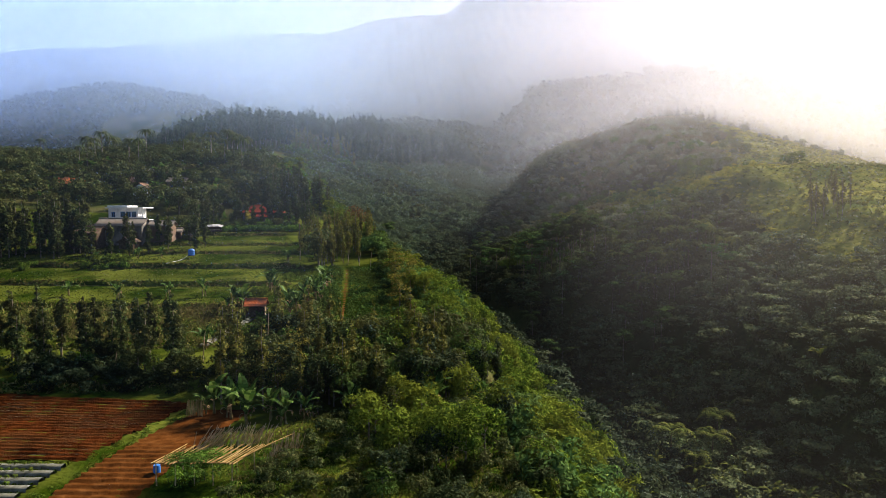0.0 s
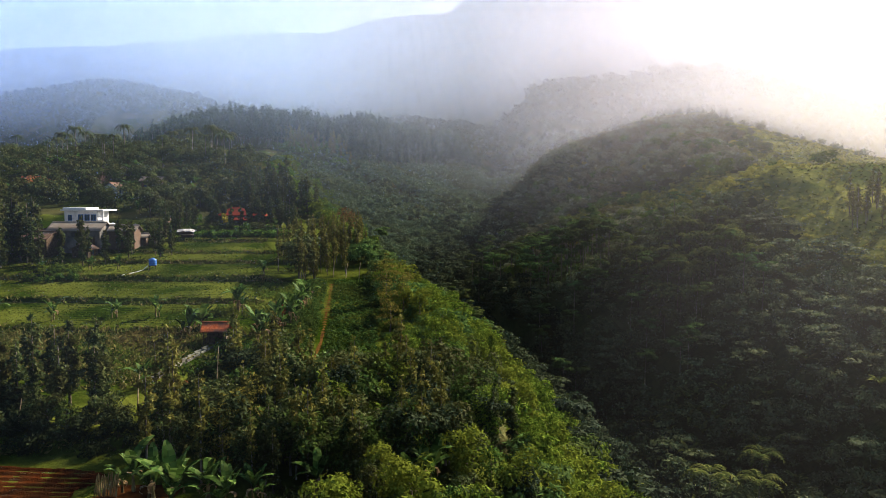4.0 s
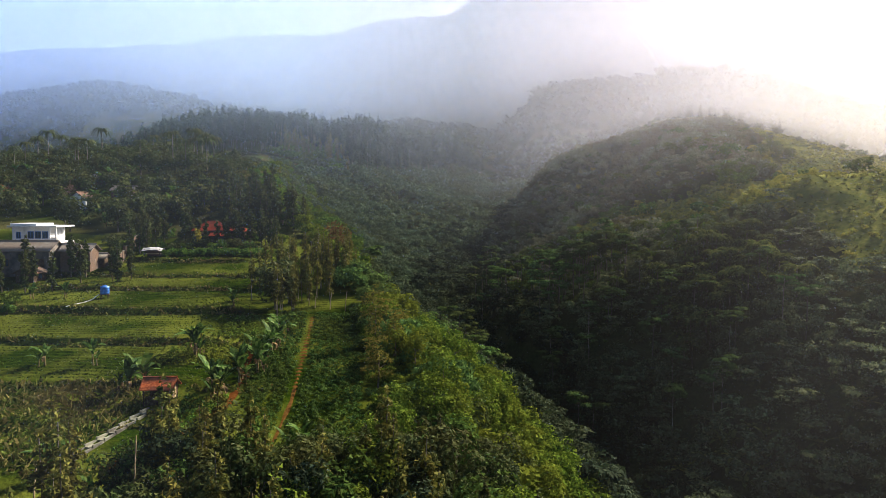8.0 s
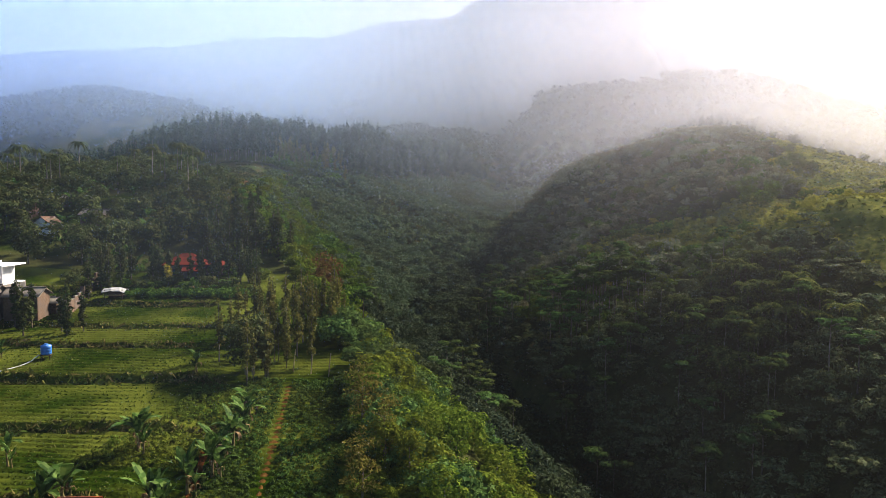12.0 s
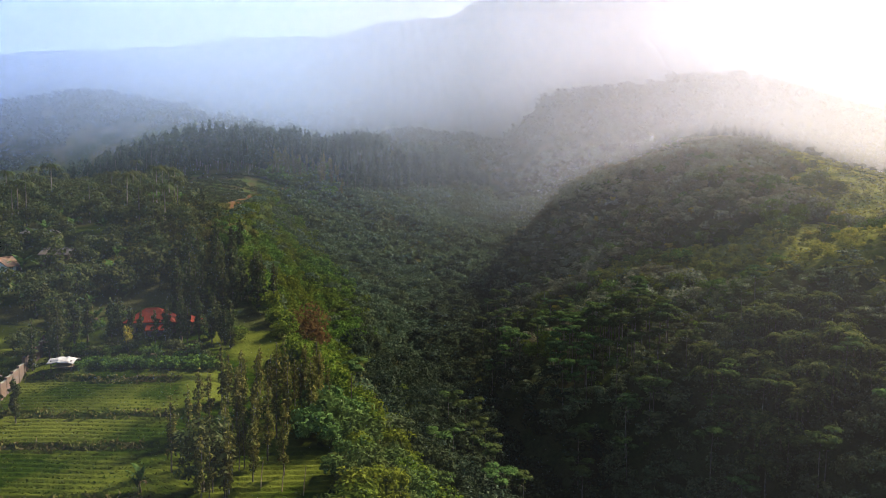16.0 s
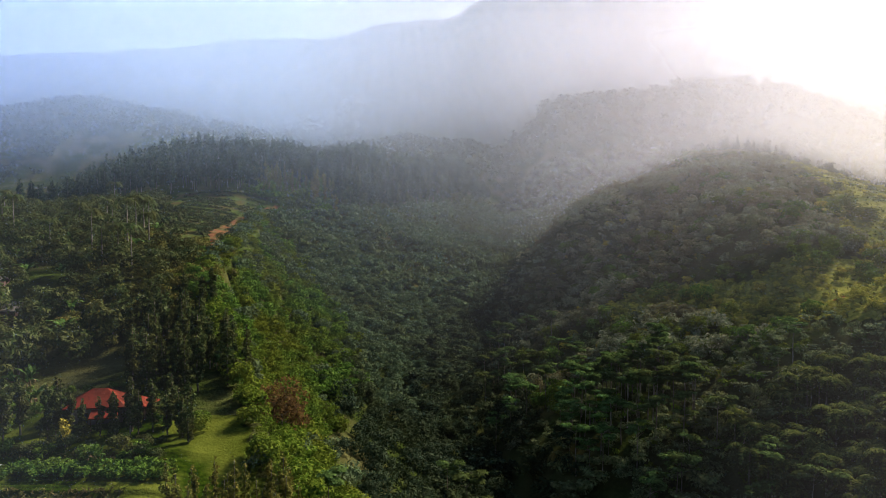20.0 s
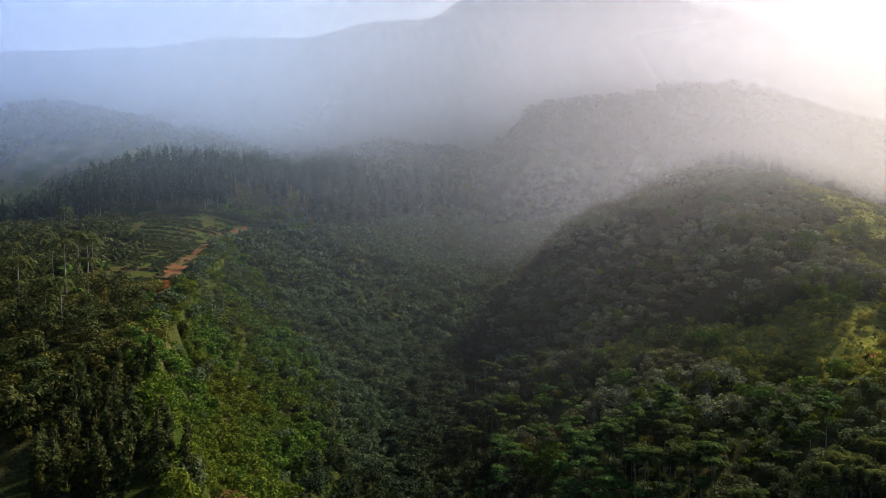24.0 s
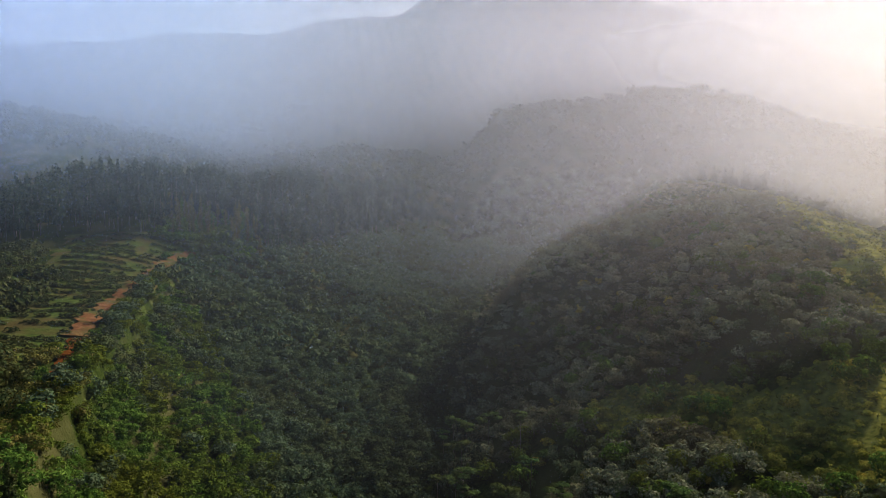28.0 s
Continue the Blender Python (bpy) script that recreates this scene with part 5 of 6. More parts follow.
stuff("bank_grass", tufts(rng, np.concatenate(banks), 0.6, 5, 0.28, 0.0, 0.28), M_BANKGRASS, "long rough grass on the terrace banks", "grass")
chilli = lambda x, y: (x > -21.5 + 0.13 * np.abs(y - 100) * 0) & (x > np.interp(y, [84, 98, 125], [-12.5, -18.3, -21.2])) & (x < np.interp(y, [84, 92, 121], [-6.5, -6.3, -10.6])) & (np.abs(x - np.interp(y, [84, 97, 119, 123], [-13.0, -13.4, -15.7, -16.2])) > 0.55)
pts = rows_of(rng, -24, -4, 84, 124, 0.62, 0.55, chilli)
n = len(pts)
P_CROP = [crown(rng, 46, [(0, 0, 0.3, 0.27, 0.25)], 0.145, up=0.7) for _ in range(5)]
stuff("leafy_crop", scatter(P_CROP, pts, rng.uniform(0.7, 1.3, n), rng.uniform(0, 6.28, n), rng.integers(0, 5, n)), M_FRESH, "rows of dark green leafy vegetable plants", "crop")
pts = np.concatenate([rows_of(rng, -25, -19, 86, 97.5, 0.7, 0.55, lambda x, y: (x > -24.6 + (95 - y) * 0.28) & (x < -20.6 - (92 - y) * 0.5)), rows_of(rng, -25, -18, 113, 122, 0.7, 0.55, lambda x, y: x < -20), rows_of(rng, -36, -20, 104.5, 111.5, 0.8, 0.6, lambda x, y: x > -30 + (y - 104) * 0.3)])
n = len(pts)
stuff("leafy_crop", scatter(P_CROP, pts, rng.uniform(0.7, 1.3, n), rng.uniform(0, 6.28, n), rng.integers(0, 5, n)), M_BRIGHT, "rows of leafy green vegetables by the hut", "crop")
stuff("corn_crop", tufts(rng, rows_of(rng, -60, -25, 85, 99.3, 0.75, 0.45, lambda x, y: in_view(x, y) & (x < -24.9 - (95.5 - y) * 0.26 - 0.6)), 0.85, 5, 0.2, 0.0, 0.16), M_BANKGRASS, "young maize standing in a terrace plot", "crop")
stuff("rough_grass", tufts(rng, strew(rng, -15, 6, 42, 66, 0.45, lambda x, y: (x > -19 + 0.3 * (y - 44)) & (wave(x, y, 3, 5) > -0.7)), 0.6, 6, 0.28, 0.0, 0.14), M_BANKGRASS, "rough tall grass beside the trellis", "grass")
thicket("weed_rows", [crown(rng, 90, lobes_round(rng, 0.7, 0.6), 0.13) for _ in range(4)], rows_of(rng, -16, 0, 42, 60, 1.9, 0.5, lambda x, y: (x > -17 + 0.3 * (y - 44))), 0.45, 0.95, M_BRIGHT, "rows of leafy weeds and vegetables", "weeds")
thicket("field_weeds", P_FINE, strew(rng, -14, 6, 42, 67, 1.7, lambda x, y: (x > -15 + 0.3 * (y - 48)) & (wave(x, y, 4, 2) > -0.35)), 0.18, 0.6, M_DARK, "dark bushy weeds in the overgrown plot", "weeds")
thicket("leafy_crop", P_CROP, rows_of(rng, -30, -17, 44, 55, 0.8, 0.5, lambda x, y: (bund_side(x, y) > 0.9) & (x < -20.3 + 0.18 * (y - 52))), 0.14, 0.32, M_BRIGHT, "low green seedlings in brown earth rows", "crop")
straw = rows_of(rng, -60, -21, 54.2, 70, 0.88, 0.42, lambda x, y: (bund_side(x, y) < -1.2) & (y < 69.6 - 0.10 * (x + 45)) & (wave(x, y, 3, 4) > 0.15), 0.06)
k = len(straw)
lng, wid, sl = rng.uniform(0.08, 0.34, k), rng.uniform(0.008, 0.018, k), rng.uniform(-0.06, 0.06, k)
straw[:, 2] += 0.27
stuff("field_straw", np.stack([straw + np.stack([-lng, -wid, sl], 1), straw + np.stack([lng, -wid, -sl], 1), straw + np.stack([lng, wid, -sl + 0.03], 1), straw + np.stack([-lng, wid, sl + 0.03], 1)], 1).reshape(-1, 3), M_DRYLEAF, "pale dry stalks lying along the furrows", "straw", 4)
bedrow = np.concatenate([np.stack([xx, np.full_like(xx, 45.52 + 1.05 * k) + rng.uniform(-0.1, 0.1, len(xx)), height(xx, np.full_like(xx, 45.52 + 1.05 * k))], 1) for k in range(8) for xx in [np.arange(-47, -29.5 + 0.25 * k, 0.14)]])
stuff("bed_grass", tufts(rng, bedrow, 0.42, 4, 0.14, 0.2, 0.3), M_GRASSBLADE, "green grass between the plastic-covered beds", "grass")
hedge = np.concatenate([strew(rng, -45, -28, 152.6, 155.4, 1.0, lambda x, y: x < 0), strew(rng, -70, -52, 122, 128, 1.5, lambda x, y: wave(x, y, 5, 1) > 0.1)])
thicket("hedge", [crown(rng, 200, lobes_round(rng, 1.4, 0.9), 0.26) for _ in range(4)], hedge, 0.8, 1.2, M_BRIGHT, "clipped-looking green hedge along a terrace", "hedge")
thicket("field_weeds", [crown(rng, 110, lobes_round(rng, 0.7, 0.7), 0.14) for _ in range(4)], np.concatenate([strew(rng, -30, -20, 45, 68, 0.9, lambda x, y: np.abs(bund_side(x, y)) < 0.9), strew(rng, -60, -23, 70.8, 73.2, 0.9, lambda x, y: x < 0), strew(rng, -13, 6, 44, 66, 1.1, lambda x, y: (x > -11 + 0.3 * (y - 52)) & (wave(x, y, 5, 1) > -0.3))]), 0.35, 0.75, M_BRIGHT, "green weeds and grass on the field bund", "weeds")
ridge_rows = rows_of(rng, -122, -58, 252, 384, 5.2, 0.6, lambda x, y: (x < edge_x(y) - 3 + 3 * np.sin(y)) & (x > -76 - 0.28 * (y - 266)) & (wave(x, y, 9, 1) > -0.5), 0.8)
thicket("ridge_crop", [crown(rng, 50, lobes_round(rng, 1.2, 1.0), 0.42) for _ in range(4)], ridge_rows[off_track(ridge_rows[:, 0], ridge_rows[:, 1])], 0.5, 1.1, M_DARK, "rows of green bushes on the ridge's stepped plots", "crop")
cover("ridge_plot", np.arange(-124, -54, 2.0), np.arange(246, 388, 2.0), lambda x, y: (x < edge_x(y) + 1) & (x > -79 - 0.28 * (y - 266)), M_PLOT, "green stepped plots on the ridge", "terrace", 0.25)

# ---- buildings ----
def pitched(w, d, z, rise, over=0.35, thick=0.09, rib=0.24, rows=0, amp=0.03):
    """A gable roof with its ridge along x: two ribbed slopes with thickness. Each slope comes back as one mesh."""
    out = []
    for sgn in (-1, 1):
        nx = max(8, int((w + 2 * over) / rib) * 2)
        x = np.linspace(-w / 2 - over, w / 2 + over, nx + 1)
        ny = max(2, rows * 2 if rows else 2)
        q = np.linspace(0, 1, ny + 1)
        gx2, gq = np.meshgrid(x, q)
        yy = sgn * (d / 2 + over) * gq
        drop = rise * (d / 2 + over) / (d / 2)
        zz = z + rise - drop * gq + amp * np.cos(gx2 * 2 * np.pi / rib)
        if rows:
            zz = zz + 0.035 * ((gq * rows) % 1.0)
        top = np.stack([gx2, yy, zz], -1).reshape(-1, 3)
        f = grid_faces(len(x), len(q))
        under = top - np.array([0, 0, thick])
        k = len(top)
        last = np.arange(len(x)) + (len(q) - 1) * len(x)
        rim = np.stack([last[:-1], last[1:], last[1:] + k, last[:-1] + k], 1)
        side0, side1 = np.arange(len(q)) * len(x), np.arange(len(q)) * len(x) + len(x) - 1
        ends = [np.stack([sd[:-1], sd[1:], sd[1:] + k, sd[:-1] + k], 1) for sd in (side0, side1)]
        out.append((np.concatenate([top, under]), np.concatenate([f, f[:, ::-1] + k, rim, *ends])))
    return out


def hipped(w, d, z, rise, over=0.5, thick=0.12):
    """Four slopes of a hipped roof, each a slab."""
    a, b = w / 2 + over, d / 2 + over
    r = max(0.2, a - b)
    e = [(-a, -b, z), (a, -b, z), (a, b, z), (-a, b, z)]
    p = [(-r, 0, z + rise), (r, 0, z + rise)]
    out = []
    for quad in ((e[0], e[1], p[1], p[0]), (e[1], e[2], p[1], p[1]), (e[2], e[3], p[0], p[1]), (e[3], e[0], p[0], p[0])):
        v = np.array(quad, float)
        v = np.concatenate([v, v - np.array([0, 0, thick])])
        out.append((v, np.array([(0, 1, 2, 3), (7, 6, 5, 4), (0, 4, 5, 1), (1, 5, 6, 2), (2, 6, 7, 3), (3, 7, 4, 0)])))
    return out


def gable_end(w, d, z, rise, x):
    """A triangular wall under a gable at x, 0.16 m thick."""
    v = np.array([(x + s, y, zz) for s in (-0.08, 0.08) for y, zz in ((-d / 2, z), (d / 2, z), (0, z + rise - 0.06))])
    return v, np.array([(0, 1, 2, 2), (5, 4, 3, 3), (0, 3, 4, 1), (1, 4, 5, 2), (2, 5, 3, 0)])


def opening(parent, x, y, z, w, h, frame_mat, pane_mat, name="window", along_x=True):
    """A window or door: frame standing proud of the wall with a sunken pane and a mullion."""
    t = 0.09
    bars = [box(-w / 2, w / 2, -0.05, 0.05, 0, t), box(-w / 2, w / 2, -0.05, 0.05, h - t, h), box(-w / 2, -w / 2 + t, -0.05, 0.05, t, h - t), box(w / 2 - t, w / 2, -0.05, 0.05, t, h - t), box(-0.04, 0.04, -0.045, 0.045, t, h - t)]
    o = part(name, join(bars), frame_mat, parent)
    o.matrix_basis = pose(x, y, z, 0, 0, 0 if along_x else 90)
    part("pane", box(-w / 2 + t, w / 2 - t, -0.02, 0.02, t, h - t, 0.002), pane_mat, o)
    return o


def cottage(x, y, w, d, h, rise, wall_mat, roof_mat, label, turn=0.0, z=None, windows=2, rows=8, category="house", name="house"):
    e = thing(name, x, y, label, category, "", turn, z)
    for nm, b in (("wall", box(-w / 2, w / 2, -d / 2, -d / 2 + 0.16, -0.6, h)), ("wall", box(-w / 2, w / 2, d / 2 - 0.16, d / 2, -0.6, h)), ("wall", box(-w / 2, -w / 2 + 0.16, -d / 2 + 0.163, d / 2 - 0.163, -0.6, h)), ("wall", box(w / 2 - 0.16, w / 2, -d / 2 + 0.163, d / 2 - 0.163, -0.6, h))):
        part(nm, b, wall_mat, e)
    for sx in (-1, 1):
        part("gable", gable_end(w, d, h, rise, sx * (w / 2 - 0.09)), wall_mat, e)
    for s in pitched(w, d, h, rise, rows=rows):
        part("roof", s, roof_mat, e, "", True)
    part("ridge", tube([(-w / 2 - 0.35, 0, h + rise + 0.02), (0, 0, h + rise + 0.03), (w / 2 + 0.35, 0, h + rise + 0.02)], [0.12] * 3, 8), roof_mat, e)
    for k in range(windows):
        opening(e, -w / 2 + w * (k + 0.6) / (windows + 0.2), -d / 2 - 0.02, 0.9, 0.9, 1.1, M_PLANK, M_GLASS)
    if windows:
        opening(e, w / 2 - w * 0.14, -d / 2 - 0.02, 0.0, 0.85, 2.0, M_PLANK, M_PLANK, "door")
    return e


# white two-storey house
e = thing("white_house", -63.4, 148.5, "white flat-roofed two-storey house with blue windows", "house", "", 0.06, EYE - 6.7, 0.8)
part("lower_wall", box(-4.6, 4.6, -3.6, 3.6, -3.0, 4.3), M_GREYWALL, e, "grey rendered lower storey")
part("upper_wall", box(-4.1, 2.8, -3.4, 3.4, 4.303, 7.35), M_WHITE, e)
part("roof_slab", box(-4.7, 4.5, -4.1, 3.9, 7.353, 7.62), M_WHITE, e)
part("parapet", box(-4.3, 0.6, -3.6, 3.5, 7.623, 8.05), M_WHITE, e)
part("balcony_slab", box(2.803, 4.5, -4.0, 3.6, 4.303, 4.5), M_WHITE, e)
for px_ in (3.1, 4.3):
    part("column", box(px_ - 0.12, px_ + 0.12, -3.9, -3.66, 4.503, 7.35), M_WHITE, e)
part("balcony_wall", box(2.85, 4.5, -3.6, -3.45, 4.503, 5.4), M_WHITE, e)
for wx in (-0.6, 0.75, 2.1):
    opening(e, wx, -3.43, 5.15, 1.15, 1.4, M_BLUEFRAME, M_GLASS)
opening(e, -2.9, -3.43, 5.15, 0.9, 1.3, M_BLUEFRAME, M_GLASS)
cottage(-61.5, 141.0, 8.4, 5.0, 3.3, 1.2, M_GREYWALL, M_PALESHEET, "low grey shed with a wide pale sheet roof", 0.05, EYE - 7.2, 2, 0, "shed", "shed")
cottage(-54.6, 142.5, 4.2, 3.6, 2.9, 0.8, M_BRICK, M_PALESHEET, "small brick shed roofed in pale sheeting", 0.1, EYE - 6.9, 1, 0, "shed", "shed")
cottage(-66.5, 137.5, 5.0, 4.0, 2.6, 1.0, M_PLANK, M_OLDTILE, "plank outhouse with a brown tiled roof", -0.1, EYE - 7.8, 1, 6, "shed", "shed")
cottage(-58.6, 136.5, 3.0, 2.6, 2.0, 0.7, M_PLANK, M_OLDTILE, "low lean-to hut with an old tile roof", 1.5, EYE - 8.8, 1, 6, "shed", "lean_to")
cottage(-69.0, 142.0, 5.0, 5.0, 2.8, 1.3, M_GREYWALL, M_OLDTILE, "grey house with a brown tiled roof", 0.0, EYE - 8.0, 2, 8)
cottage(-53.4, 145.5, 2.6, 2.2, 1.7, 0.5, M_PLANK, M_SHEET, "tiny plank shed with a sheet roof", 0.2, None, 0, 0, "shed", "shed")

# brick boundary wall
def brick_wall(x0, y0, x1, y1, h, label):
    ln = math.hypot(x1 - x0, y1 - y0)
    w = thing("boundary_wall", x0, y0, label, "wall", "", math.atan2(y1 - y0, x1 - x0), 0.0)
    n = int(ln / 2.0)
    for k in range(n):
        a, b = k * ln / n, (k + 1) * ln / n
        gx0 = x0 + (x1 - x0) * (a + b) / 2 / ln
        gy0 = y0 + (y1 - y0) * (a + b) / 2 / ln
        g = ground_z(gx0, gy0)
        part("panel", box(a + 0.15, b, -0.09, 0.09, g - 0.8, g + h), M_BRICK, w)
        part("pier", box(a - 0.13, a + 0.147, -0.15, 0.15, g - 0.8, g + h + 0.12), M_BRICK, w)
        part("coping", box(a + 0.15, b - 0.13, -0.13, 0.13, g + h + 0.003, g + h + 0.08), M_CONCRETE, w)
    return w


brick_wall(-49.5, 142.5, -55.5, 167.0, 1.9, "worn pale brick boundary wall beside the terraces")
brick_wall(-52.4, 146.0, -60.0, 147.6, 1.2, "low pale brick yard wall")

# houses of the village and the red roofs
e = thing("red_roof_house", -42.5, 167.5, "small house with a bright red hipped roof among trees", "house", "", 0.2, EYE - 4.7, 1.15)
part("wall", box(-2.6, 2.6, -1.9, 1.9, -0.6, 2.5), M_GREYWALL, e)
for s in hipped(5.2, 3.8, 2.5, 1.5):
    part("roof", s, M_REDROOF, e)
opening(e, -1.2, -1.92, 0.8, 0.9, 1.1, M_PLANK, M_GLASS)
part("porch_roof", (np.array([(-0.3, -2.3, 2.3), (2.4, -2.3, 2.3), (2.4, -3.6, 1.7), (-0.3, -3.6, 1.7), (-0.3, -2.3, 2.2), (2.4, -2.3, 2.2), (2.4, -3.6, 1.6), (-0.3, -3.6, 1.6)]), np.array([(0, 1, 2, 3), (7, 6, 5, 4), (0, 4, 5, 1), (1, 5, 6, 2), (2, 6, 7, 3), (3, 7, 4, 0)])), M_REDROOF, e)
for px_ in (-0.1, 2.2):
    part("post", box(px_ - 0.06, px_ + 0.06, -3.5, -3.38, -0.4, 1.6), M_PLANK, e)
e = thing("red_roof_shed", -38.0, 168.0, "low shed with a dark red roof", "shed", "", -0.2, EYE - 3.9)
part("wall", box(-1.6, 1.6, -1.3, 1.3, -0.6, 2.0), M_PLANK, e)
for s in hipped(3.2, 2.6, 2.0, 0.8, 0.4):
    part("roof", s, M_REDROOF, e)
cottage(-70.0, 194, 4.6, 4.2, 2.6, 0.9, M_VILLAGE, M_PALESHEET, "dark red village house with a pale sheet roof", 0.1, EYE + 3.4)
cottage(-77.5, 190, 4.0, 3.6, 2.4, 1.2, M_WHITE, M_OLDTILE, "white-gabled village house with a brown tiled roof", 1.5, EYE + 1.8)
cottage(-88.0, 200, 7.5, 6.0, 2.4, 1.9, M_VILLAGE, M_OLDTILE, "pale village house with a brown tiled roof", -0.15, EYE + 4.2)
cottage(-99.0, 196, 6.0, 5.0, 2.2, 1.5, M_VILLAGE, M_TILE, "village house with a rust-red tiled roof", 0.3, EYE + 3.4)
cottage(-119.0, 198, 7.0, 5.0, 2.6, 0.9, M_WHITE, M_SHEET, "white village house with a sheet roof", 0.0, EYE + 3.8)
cottage(-80.0, 206, 5.0, 4.0, 2.2, 0.6, M_VILLAGE, M_SHEET, "small village house with a pale sheet roof", 0.0, EYE + 7.0)
cottage(78.0, 222, 2.2, 1.8, 1.5, 0.6, M_PLANK, M_TILE, "small field hut with a red roof on the hill", 0.4, None, 0, 0, "hut", "field_hut")

# field hut with clay tiles
e = thing("tile_hut", -24.8, 96.6, "open field hut with a faded red clay tile roof", "hut", "", 0.06, None, 0.9)
for sx in (-1.3, 1.3):
    for sy in (-0.95, 0.95):
        part("post", tube([(sx, sy, -0.3), (sx, sy, 0.9), (sx, sy, 1.95)], [0.07, 0.065, 0.06], 7), M_PLANK, e)
part("back_wall", box(-1.28, 1.28, 0.86, 0.92, 0.0, 1.9), M_PLANK, e)
for k in range(7):
    part("plank", box(1.22, 1.27, -0.9 + 0.25 * k, -0.67 + 0.25 * k, 0.1, 1.8, 0.01), M_STAKE, e)
for k in range(5):
    part("plank", box(-1.2 + 0.25 * k, -0.97 + 0.25 * k, -0.93, -0.88, 0.1, 0.9 + 0.1 * (k % 2), 0.01), M_PLANK, e)
for s in pitched(2.7, 2.1, 1.9, 0.75, 0.3, 0.06, 0.2, 7, 0.03):
    part("roof", s, M_TILE, e, "", True)
part("ridge", tube([(-1.65, 0, 2.67), (0, 0, 2.68), (1.65, 0, 2.67)], [0.1] * 3, 8), M_TILE, e)

# concrete channel running down from the hut
c = thing("water_channel", -25.0, 95.3, "narrow pale concrete water channel between plots", "channel", "", math.atan2(84.0 - 95.3, -27.9 + 25.0), 0.0)
ln = math.hypot(84.0 - 95.3, -27.9 + 25.0)
n = 9
for k in range(n):
    a, b = k * ln / n, (k + 1) * ln / n - 0.02
    g = ground_z(-25.0 - 2.9 * (k + 0.5) / n, 95.3 - 11.3 * (k + 0.5) / n) + 0.1
    for side in (-0.42, 0.30):
        part("lip", box(a, b, side, side + 0.14, g - 0.5, g + 0.22), M_CONCRETE, c)
    part("bed", box(a, b, -0.277, 0.297, g - 0.5, g + 0.03), M_CONCRETE, c)

# blue tank on its stand, with a pipe
e = thing("water_tank", -44.0, 127.6, "bright blue plastic water tank on a low stand", "water tank", "", 0.3, None, 0.82)
z0 = 0.75
part("barrel", tube([(0, 0, z0), (0, 0, z0 + 0.02), (0, 0, z0 + 0.3), (0, 0, z0 + 0.33), (0, 0, z0 + 0.36), (0, 0, z0 + 0.75), (0, 0, z0 + 0.78), (0, 0, z0 + 0.81), (0, 0, z0 + 1.2), (0, 0, z0 + 1.34), (0, 0, z0 + 1.36)], [0.02, 0.66, 0.68, 0.66, 0.68, 0.68, 0.66, 0.68, 0.67, 0.3, 0.01], 20), M_TANK, e, "", True)
part("lid", tube([(0, 0, z0 + 1.33), (0, 0, z0 + 1.42), (0, 0, z0 + 1.43)], [0.26, 0.26, 0.01], 14), M_TANK, e)
for sx in (-0.5, 0.5):
    for sy in (-0.5, 0.5):
        part("leg", box(sx - 0.06, sx + 0.06, sy - 0.06, sy + 0.06, -0.4, z0 - 0.08), M_PLANK, e)
part("platform", box(-0.72, 0.72, -0.72, 0.72, z0 - 0.077, z0 - 0.003), M_PLANK, e)
p = np.array([(-44.5, 127.0, 0.7), (-44.9, 126.2, 0.25), (-45.4, 125.0, 0.12), (-46.2, 123.8, 0.1), (-46.8, 123.2, 0.1)])
p[:, 2] += height(p[:, 0], p[:, 1])
tagged(new("pipe", mesh_from("pipe", *tube(p, [0.06] * 5, 7), M_PIPE, True)), "white plastic pipe running down the terrace grass", "pipe")

# little stall with a pale cover
e = thing("field_stall", -47.3, 152.0, "small stall with a crumpled pale roof sheet", "stall", "", 0.1, None, 1.25)
for sx in (-0.95, 0.95):
    for sy in (-0.7, 0.7):
        part("post", box(sx - 0.05, sx + 0.05, sy - 0.05, sy + 0.05, -0.3, 1.15), M_PLANK, e)
part("shelf", box(-0.95, 0.95, -0.62, 0.62, 0.45, 0.52), M_STAKE, e)
part("back_panel", box(-0.9, 0.9, 0.64, 0.68, 0.0, 1.1), M_BRICK, e)
u, v = np.meshgrid(np.linspace(-1.25, 1.25, 16), np.linspace(-1.0, 1.0, 12))
zz = 1.34 - 0.30 * np.abs(v) ** 1.6 - 0.09 * np.abs(u) ** 2.5 + 0.07 * wave(u, v, 0.35, 2)
top = np.stack([u, v, zz], -1).reshape(-1, 3)
f = grid_faces(16, 12)
part("cover", (np.concatenate([top, top - np.array([0, 0, 0.05])]), np.concatenate([f, f[:, ::-1] + len(top)])), M_WHITESHEET, e)

# bamboo stakes leaning together, trellis and vine by the ploughed field
e = thing("stake_stack", -22.2, 64.4, "upright stack of pale bamboo stakes at the field's edge", "stakes")
for k in range(13):
    x0 = -0.75 + 0.125 * k
    part("stake", tube([(x0 + rng.uniform(-0.05, 0.05), -0.25 + 0.12 * (k % 3), -0.1), (x0 * 0.95, 0.05, 0.8), (x0 * 0.92 + rng.uniform(-0.06, 0.06), 0.25, 1.45 + rng.uniform(-0.15, 0.2))], [0.05, 0.045, 0.035], 6), M_BAMBOO, e)
e = thing("bamboo_trellis", -16.8, 51.4, "low bamboo trellis of poles laid on posts", "trellis")
for k in range(5):
    for a, b, h in ((-3.2 + 1.32 * k, -1.45, 1.42), (-2.1 + 1.3 * k, 0.75, 1.62)):
        part("post", tube([(a, b, -0.3), (a + rng.uniform(-0.05, 0.05), b, h)], [0.05, 0.045], 6), M_STAKE, e)
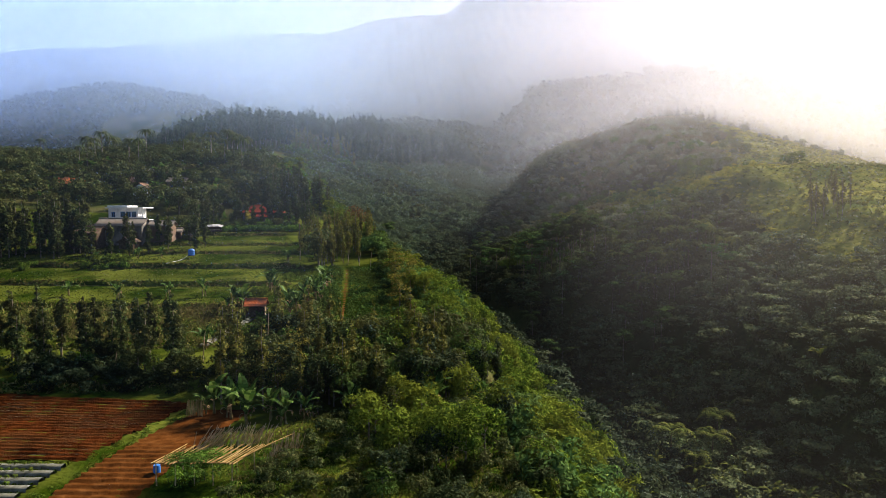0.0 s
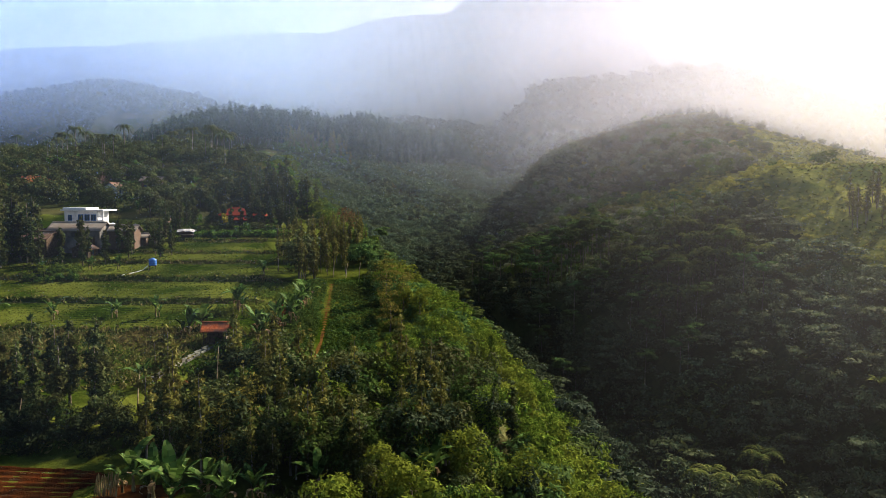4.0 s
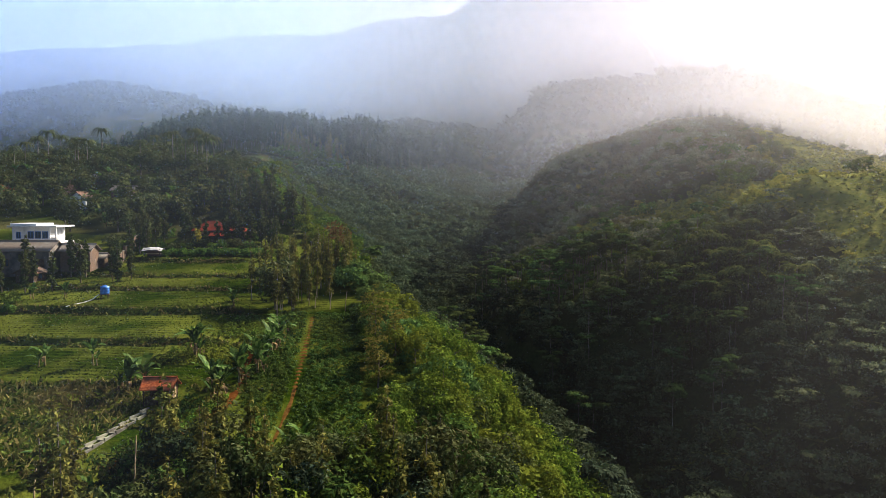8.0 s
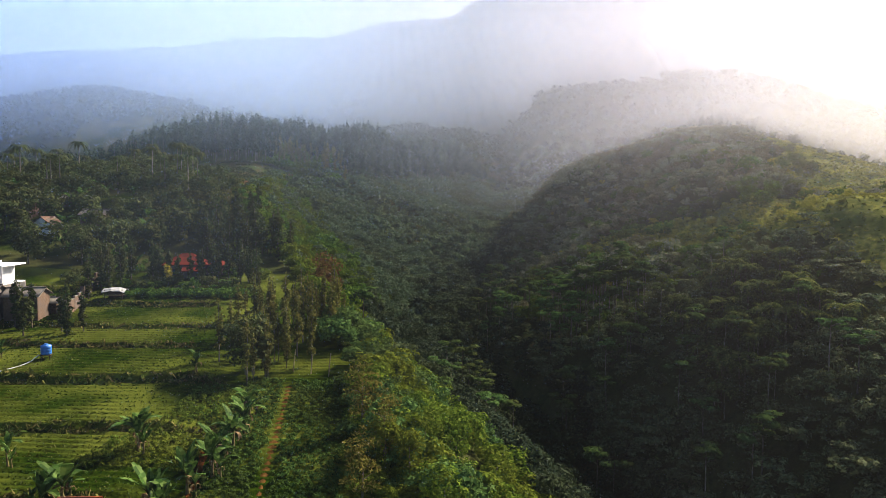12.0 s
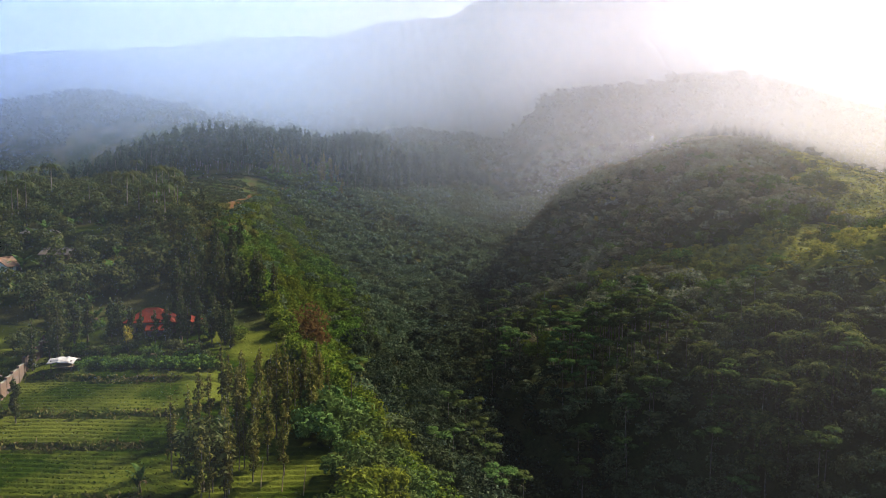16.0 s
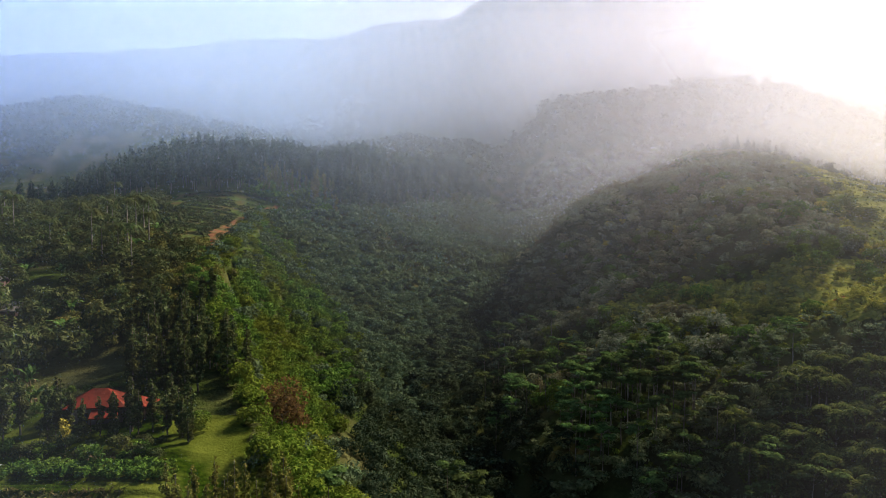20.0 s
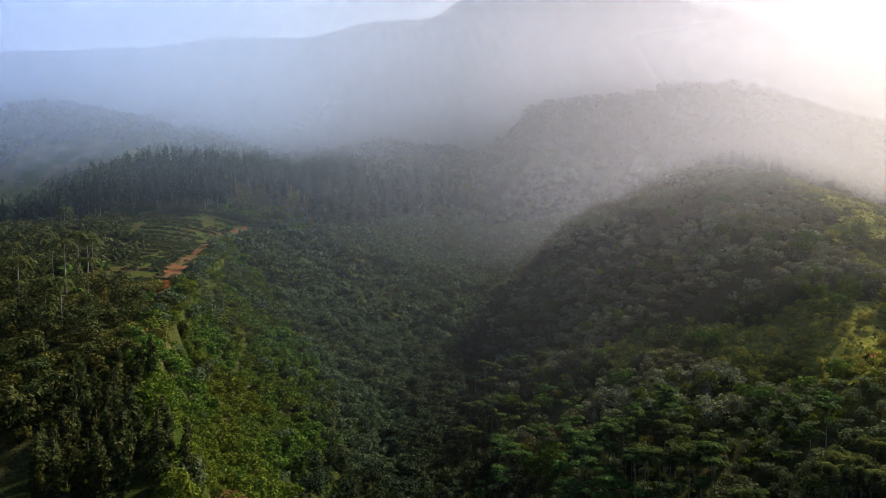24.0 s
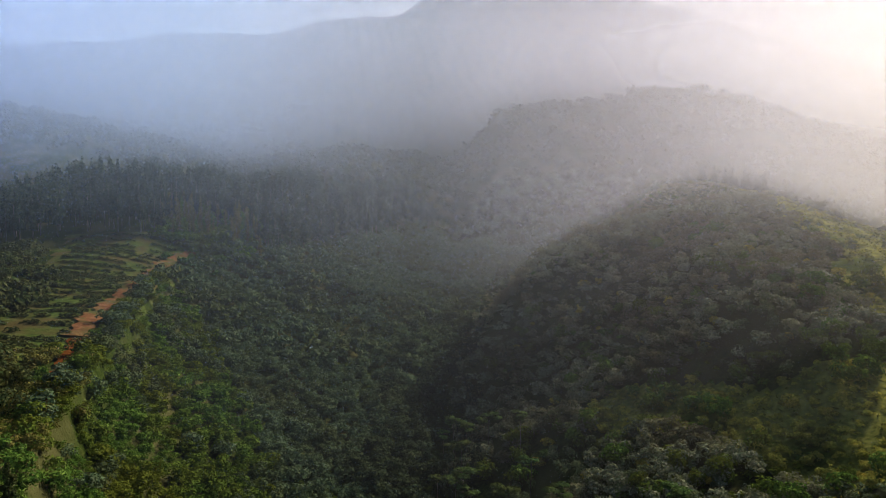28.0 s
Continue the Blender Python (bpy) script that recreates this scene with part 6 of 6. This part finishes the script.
for a, b, h in ((-3.5, -1.45, 1.45), (-2.4, 0.75, 1.65)):
    part("rail", tube([(a, b, h), (a + 2.9, b, h + 0.03), (a + 5.8, b, h)], [0.045] * 3, 6), M_BAMBOO, e)
for k in [0, 1, 2, 3, 4, 5, 6] + list(range(11, 24)):
    a, le = -3.4 + 0.25 * k + rng.uniform(-0.08, 0.08), rng.uniform(2.3, 3.2)
    part("pole", tube([(a, -1.75 + rng.uniform(-0.2, 0.2), 1.53), (a + 0.23 * le, -1.7 + 0.5 * le, 1.66), (a + 0.46 * le + rng.uniform(-0.15, 0.15), -1.7 + le, 1.78 + rng.uniform(0, 0.1))], [0.05, 0.045, 0.035], 5), M_BAMBOO, e)
part("pole", tube([(2.2, -1.7, 1.6), (3.7, 0.7, 1.85), (5.5, 3.4, 2.05)], [0.055, 0.05, 0.04], 6), M_BAMBOO, e)
for a, b in ((5.4, 3.3), (5.0, 2.7), (0.6, 3.4), (1.2, 3.0)):
    part("post", tube([(a, b, -0.2), (a + 0.05, b, 2.0 + 0.4 * (b > 3))], [0.05, 0.04], 6), M_STAKE, e)
v = crown(rng, 5200, [(a, b, 1.45, 1.0, 0.5) for a, b in zip(rng.uniform(-1.7, 1.7, 9), rng.uniform(-0.9, 0.9, 9))] + [(a, -1.1, 0.8, 0.8, 0.7) for a in (-1.6, -0.5, 0.7, 1.7)], 0.13, up=0.5)
e = thing("climbing_vine", -17.2, 50.8, "dense bright green vine over the trellis end", "vine", "", 0.4)
part("crown", leaf_mesh("crown", v, M_BRIGHT), None, e)
part("stem", tube([(0.3, -0.2, -0.2), (0.2, 0, 0.7), (0.5, 0.1, 1.3)], [0.05, 0.04, 0.03], 6), M_TRUNK, e)
e = thing("blue_barrel", -20.6, 51.6, "small blue plastic barrel under the trellis", "barrel")
part("barrel", tube([(0, 0, 0), (0, 0, 0.02), (0, 0, 0.35), (0, 0, 0.7), (0, 0, 0.72)], [0.02, 0.24, 0.27, 0.24, 0.02], 14), M_TANK, e)
# bean stakes
for x, y, n, ax, ay, lean in ((-19.4, 55.6, 60, 2.6, 1.4, 0.45), (-16.6, 56.6, 45, 2.6, 0.6, 0.1), (-13.0, 52.8, 55, 1.6, 3.2, -0.15)):
    e = thing("bean_stakes", x, y, "row of thin leaning bean stakes", "stakes", "bean stakes")
    for k in range(n):
        u, w = rng.uniform(0, 1), rng.uniform(-0.5, 0.5)
        part("stake", tube([(u * ax + w * 0.6, u * ay - w * 0.5, -0.1), (u * ax + w * 0.6 + (lean + 0.35) * rng.uniform(0.2, 2.4), u * ay - w * 0.5 + rng.uniform(-0.5, 0.9), 1.35 + rng.uniform(-0.5, 0.4))], [0.032, 0.022], 4), M_STAKE, e)
# plastic-covered beds
for k in range(8):
    y0 = 45.0 + 1.05 * k
    x1 = BUND[0] + (BUND[2] - BUND[0]) * (BUND[1] - y0) / (BUND[1] - BUND[3]) - 1.2
    x = np.linspace(-48, x1, 60)
    prof = [(-0.42, 0.0), (-0.36, 0.26), (-0.2, 0.33), (0.2, 0.33), (0.36, 0.26), (0.42, 0.0)]
    v = np.concatenate([np.stack([x, y0 + a + 0.03 * np.sin(x * 2.1 + k), height(x, np.full_like(x, y0)) + 0.05 + b + 0.015 * np.sin(x * 5 + k)], 1) for a, b in prof])
    tagged(new("mulch_bed", mesh_from("mulch_bed", v, grid_faces(60, 6), M_MULCH, True)), "raised vegetable bed under grey plastic sheeting", "bed", "plastic-covered beds")
pts = np.concatenate([np.stack([xx, np.full_like(xx, 45.0 + 1.05 * k), height(xx, np.full_like(xx, 45.0 + 1.05 * k)) + 0.3], 1) for k in range(8) for xx in [np.arange(-46, -31 + 0.3 * k, 0.55)]])
n = len(pts)
stuff("bed_seedlings", scatter(P_CROP, pts, rng.uniform(0.45, 0.8, n), rng.uniform(0, 6.28, n), rng.integers(0, 5, n)), M_BRIGHT, "young green plants in the plastic-covered beds", "crop")
# pale poles among the farm plots
for x, y, h in ((-18.5, 76, 6.5), (-29.5, 79.5, 3.2), (-26.2, 79, 3.4), (-34, 74.8, 2.2), (-41, 75, 2.4), (-38, 75.4, 2.0), (-47, 74.6, 2.6), (-52, 75, 2.2), (-12.5, 125.5, 2.6), (-14.5, 126, 2.4), (-16.5, 126.5, 2.6)):
    tagged(new("pole", mesh_from("pole", *tube([(x, y, ground_z(x, y) - 0.2), (x + 0.1, y, ground_z(x, y) + h / 2), (x + 0.25, y + 0.1, ground_z(x, y) + h)], [0.06, 0.05, 0.03], 6), M_STAKE, True)), "thin pale bare pole standing in the plots", "pole", "bare poles")
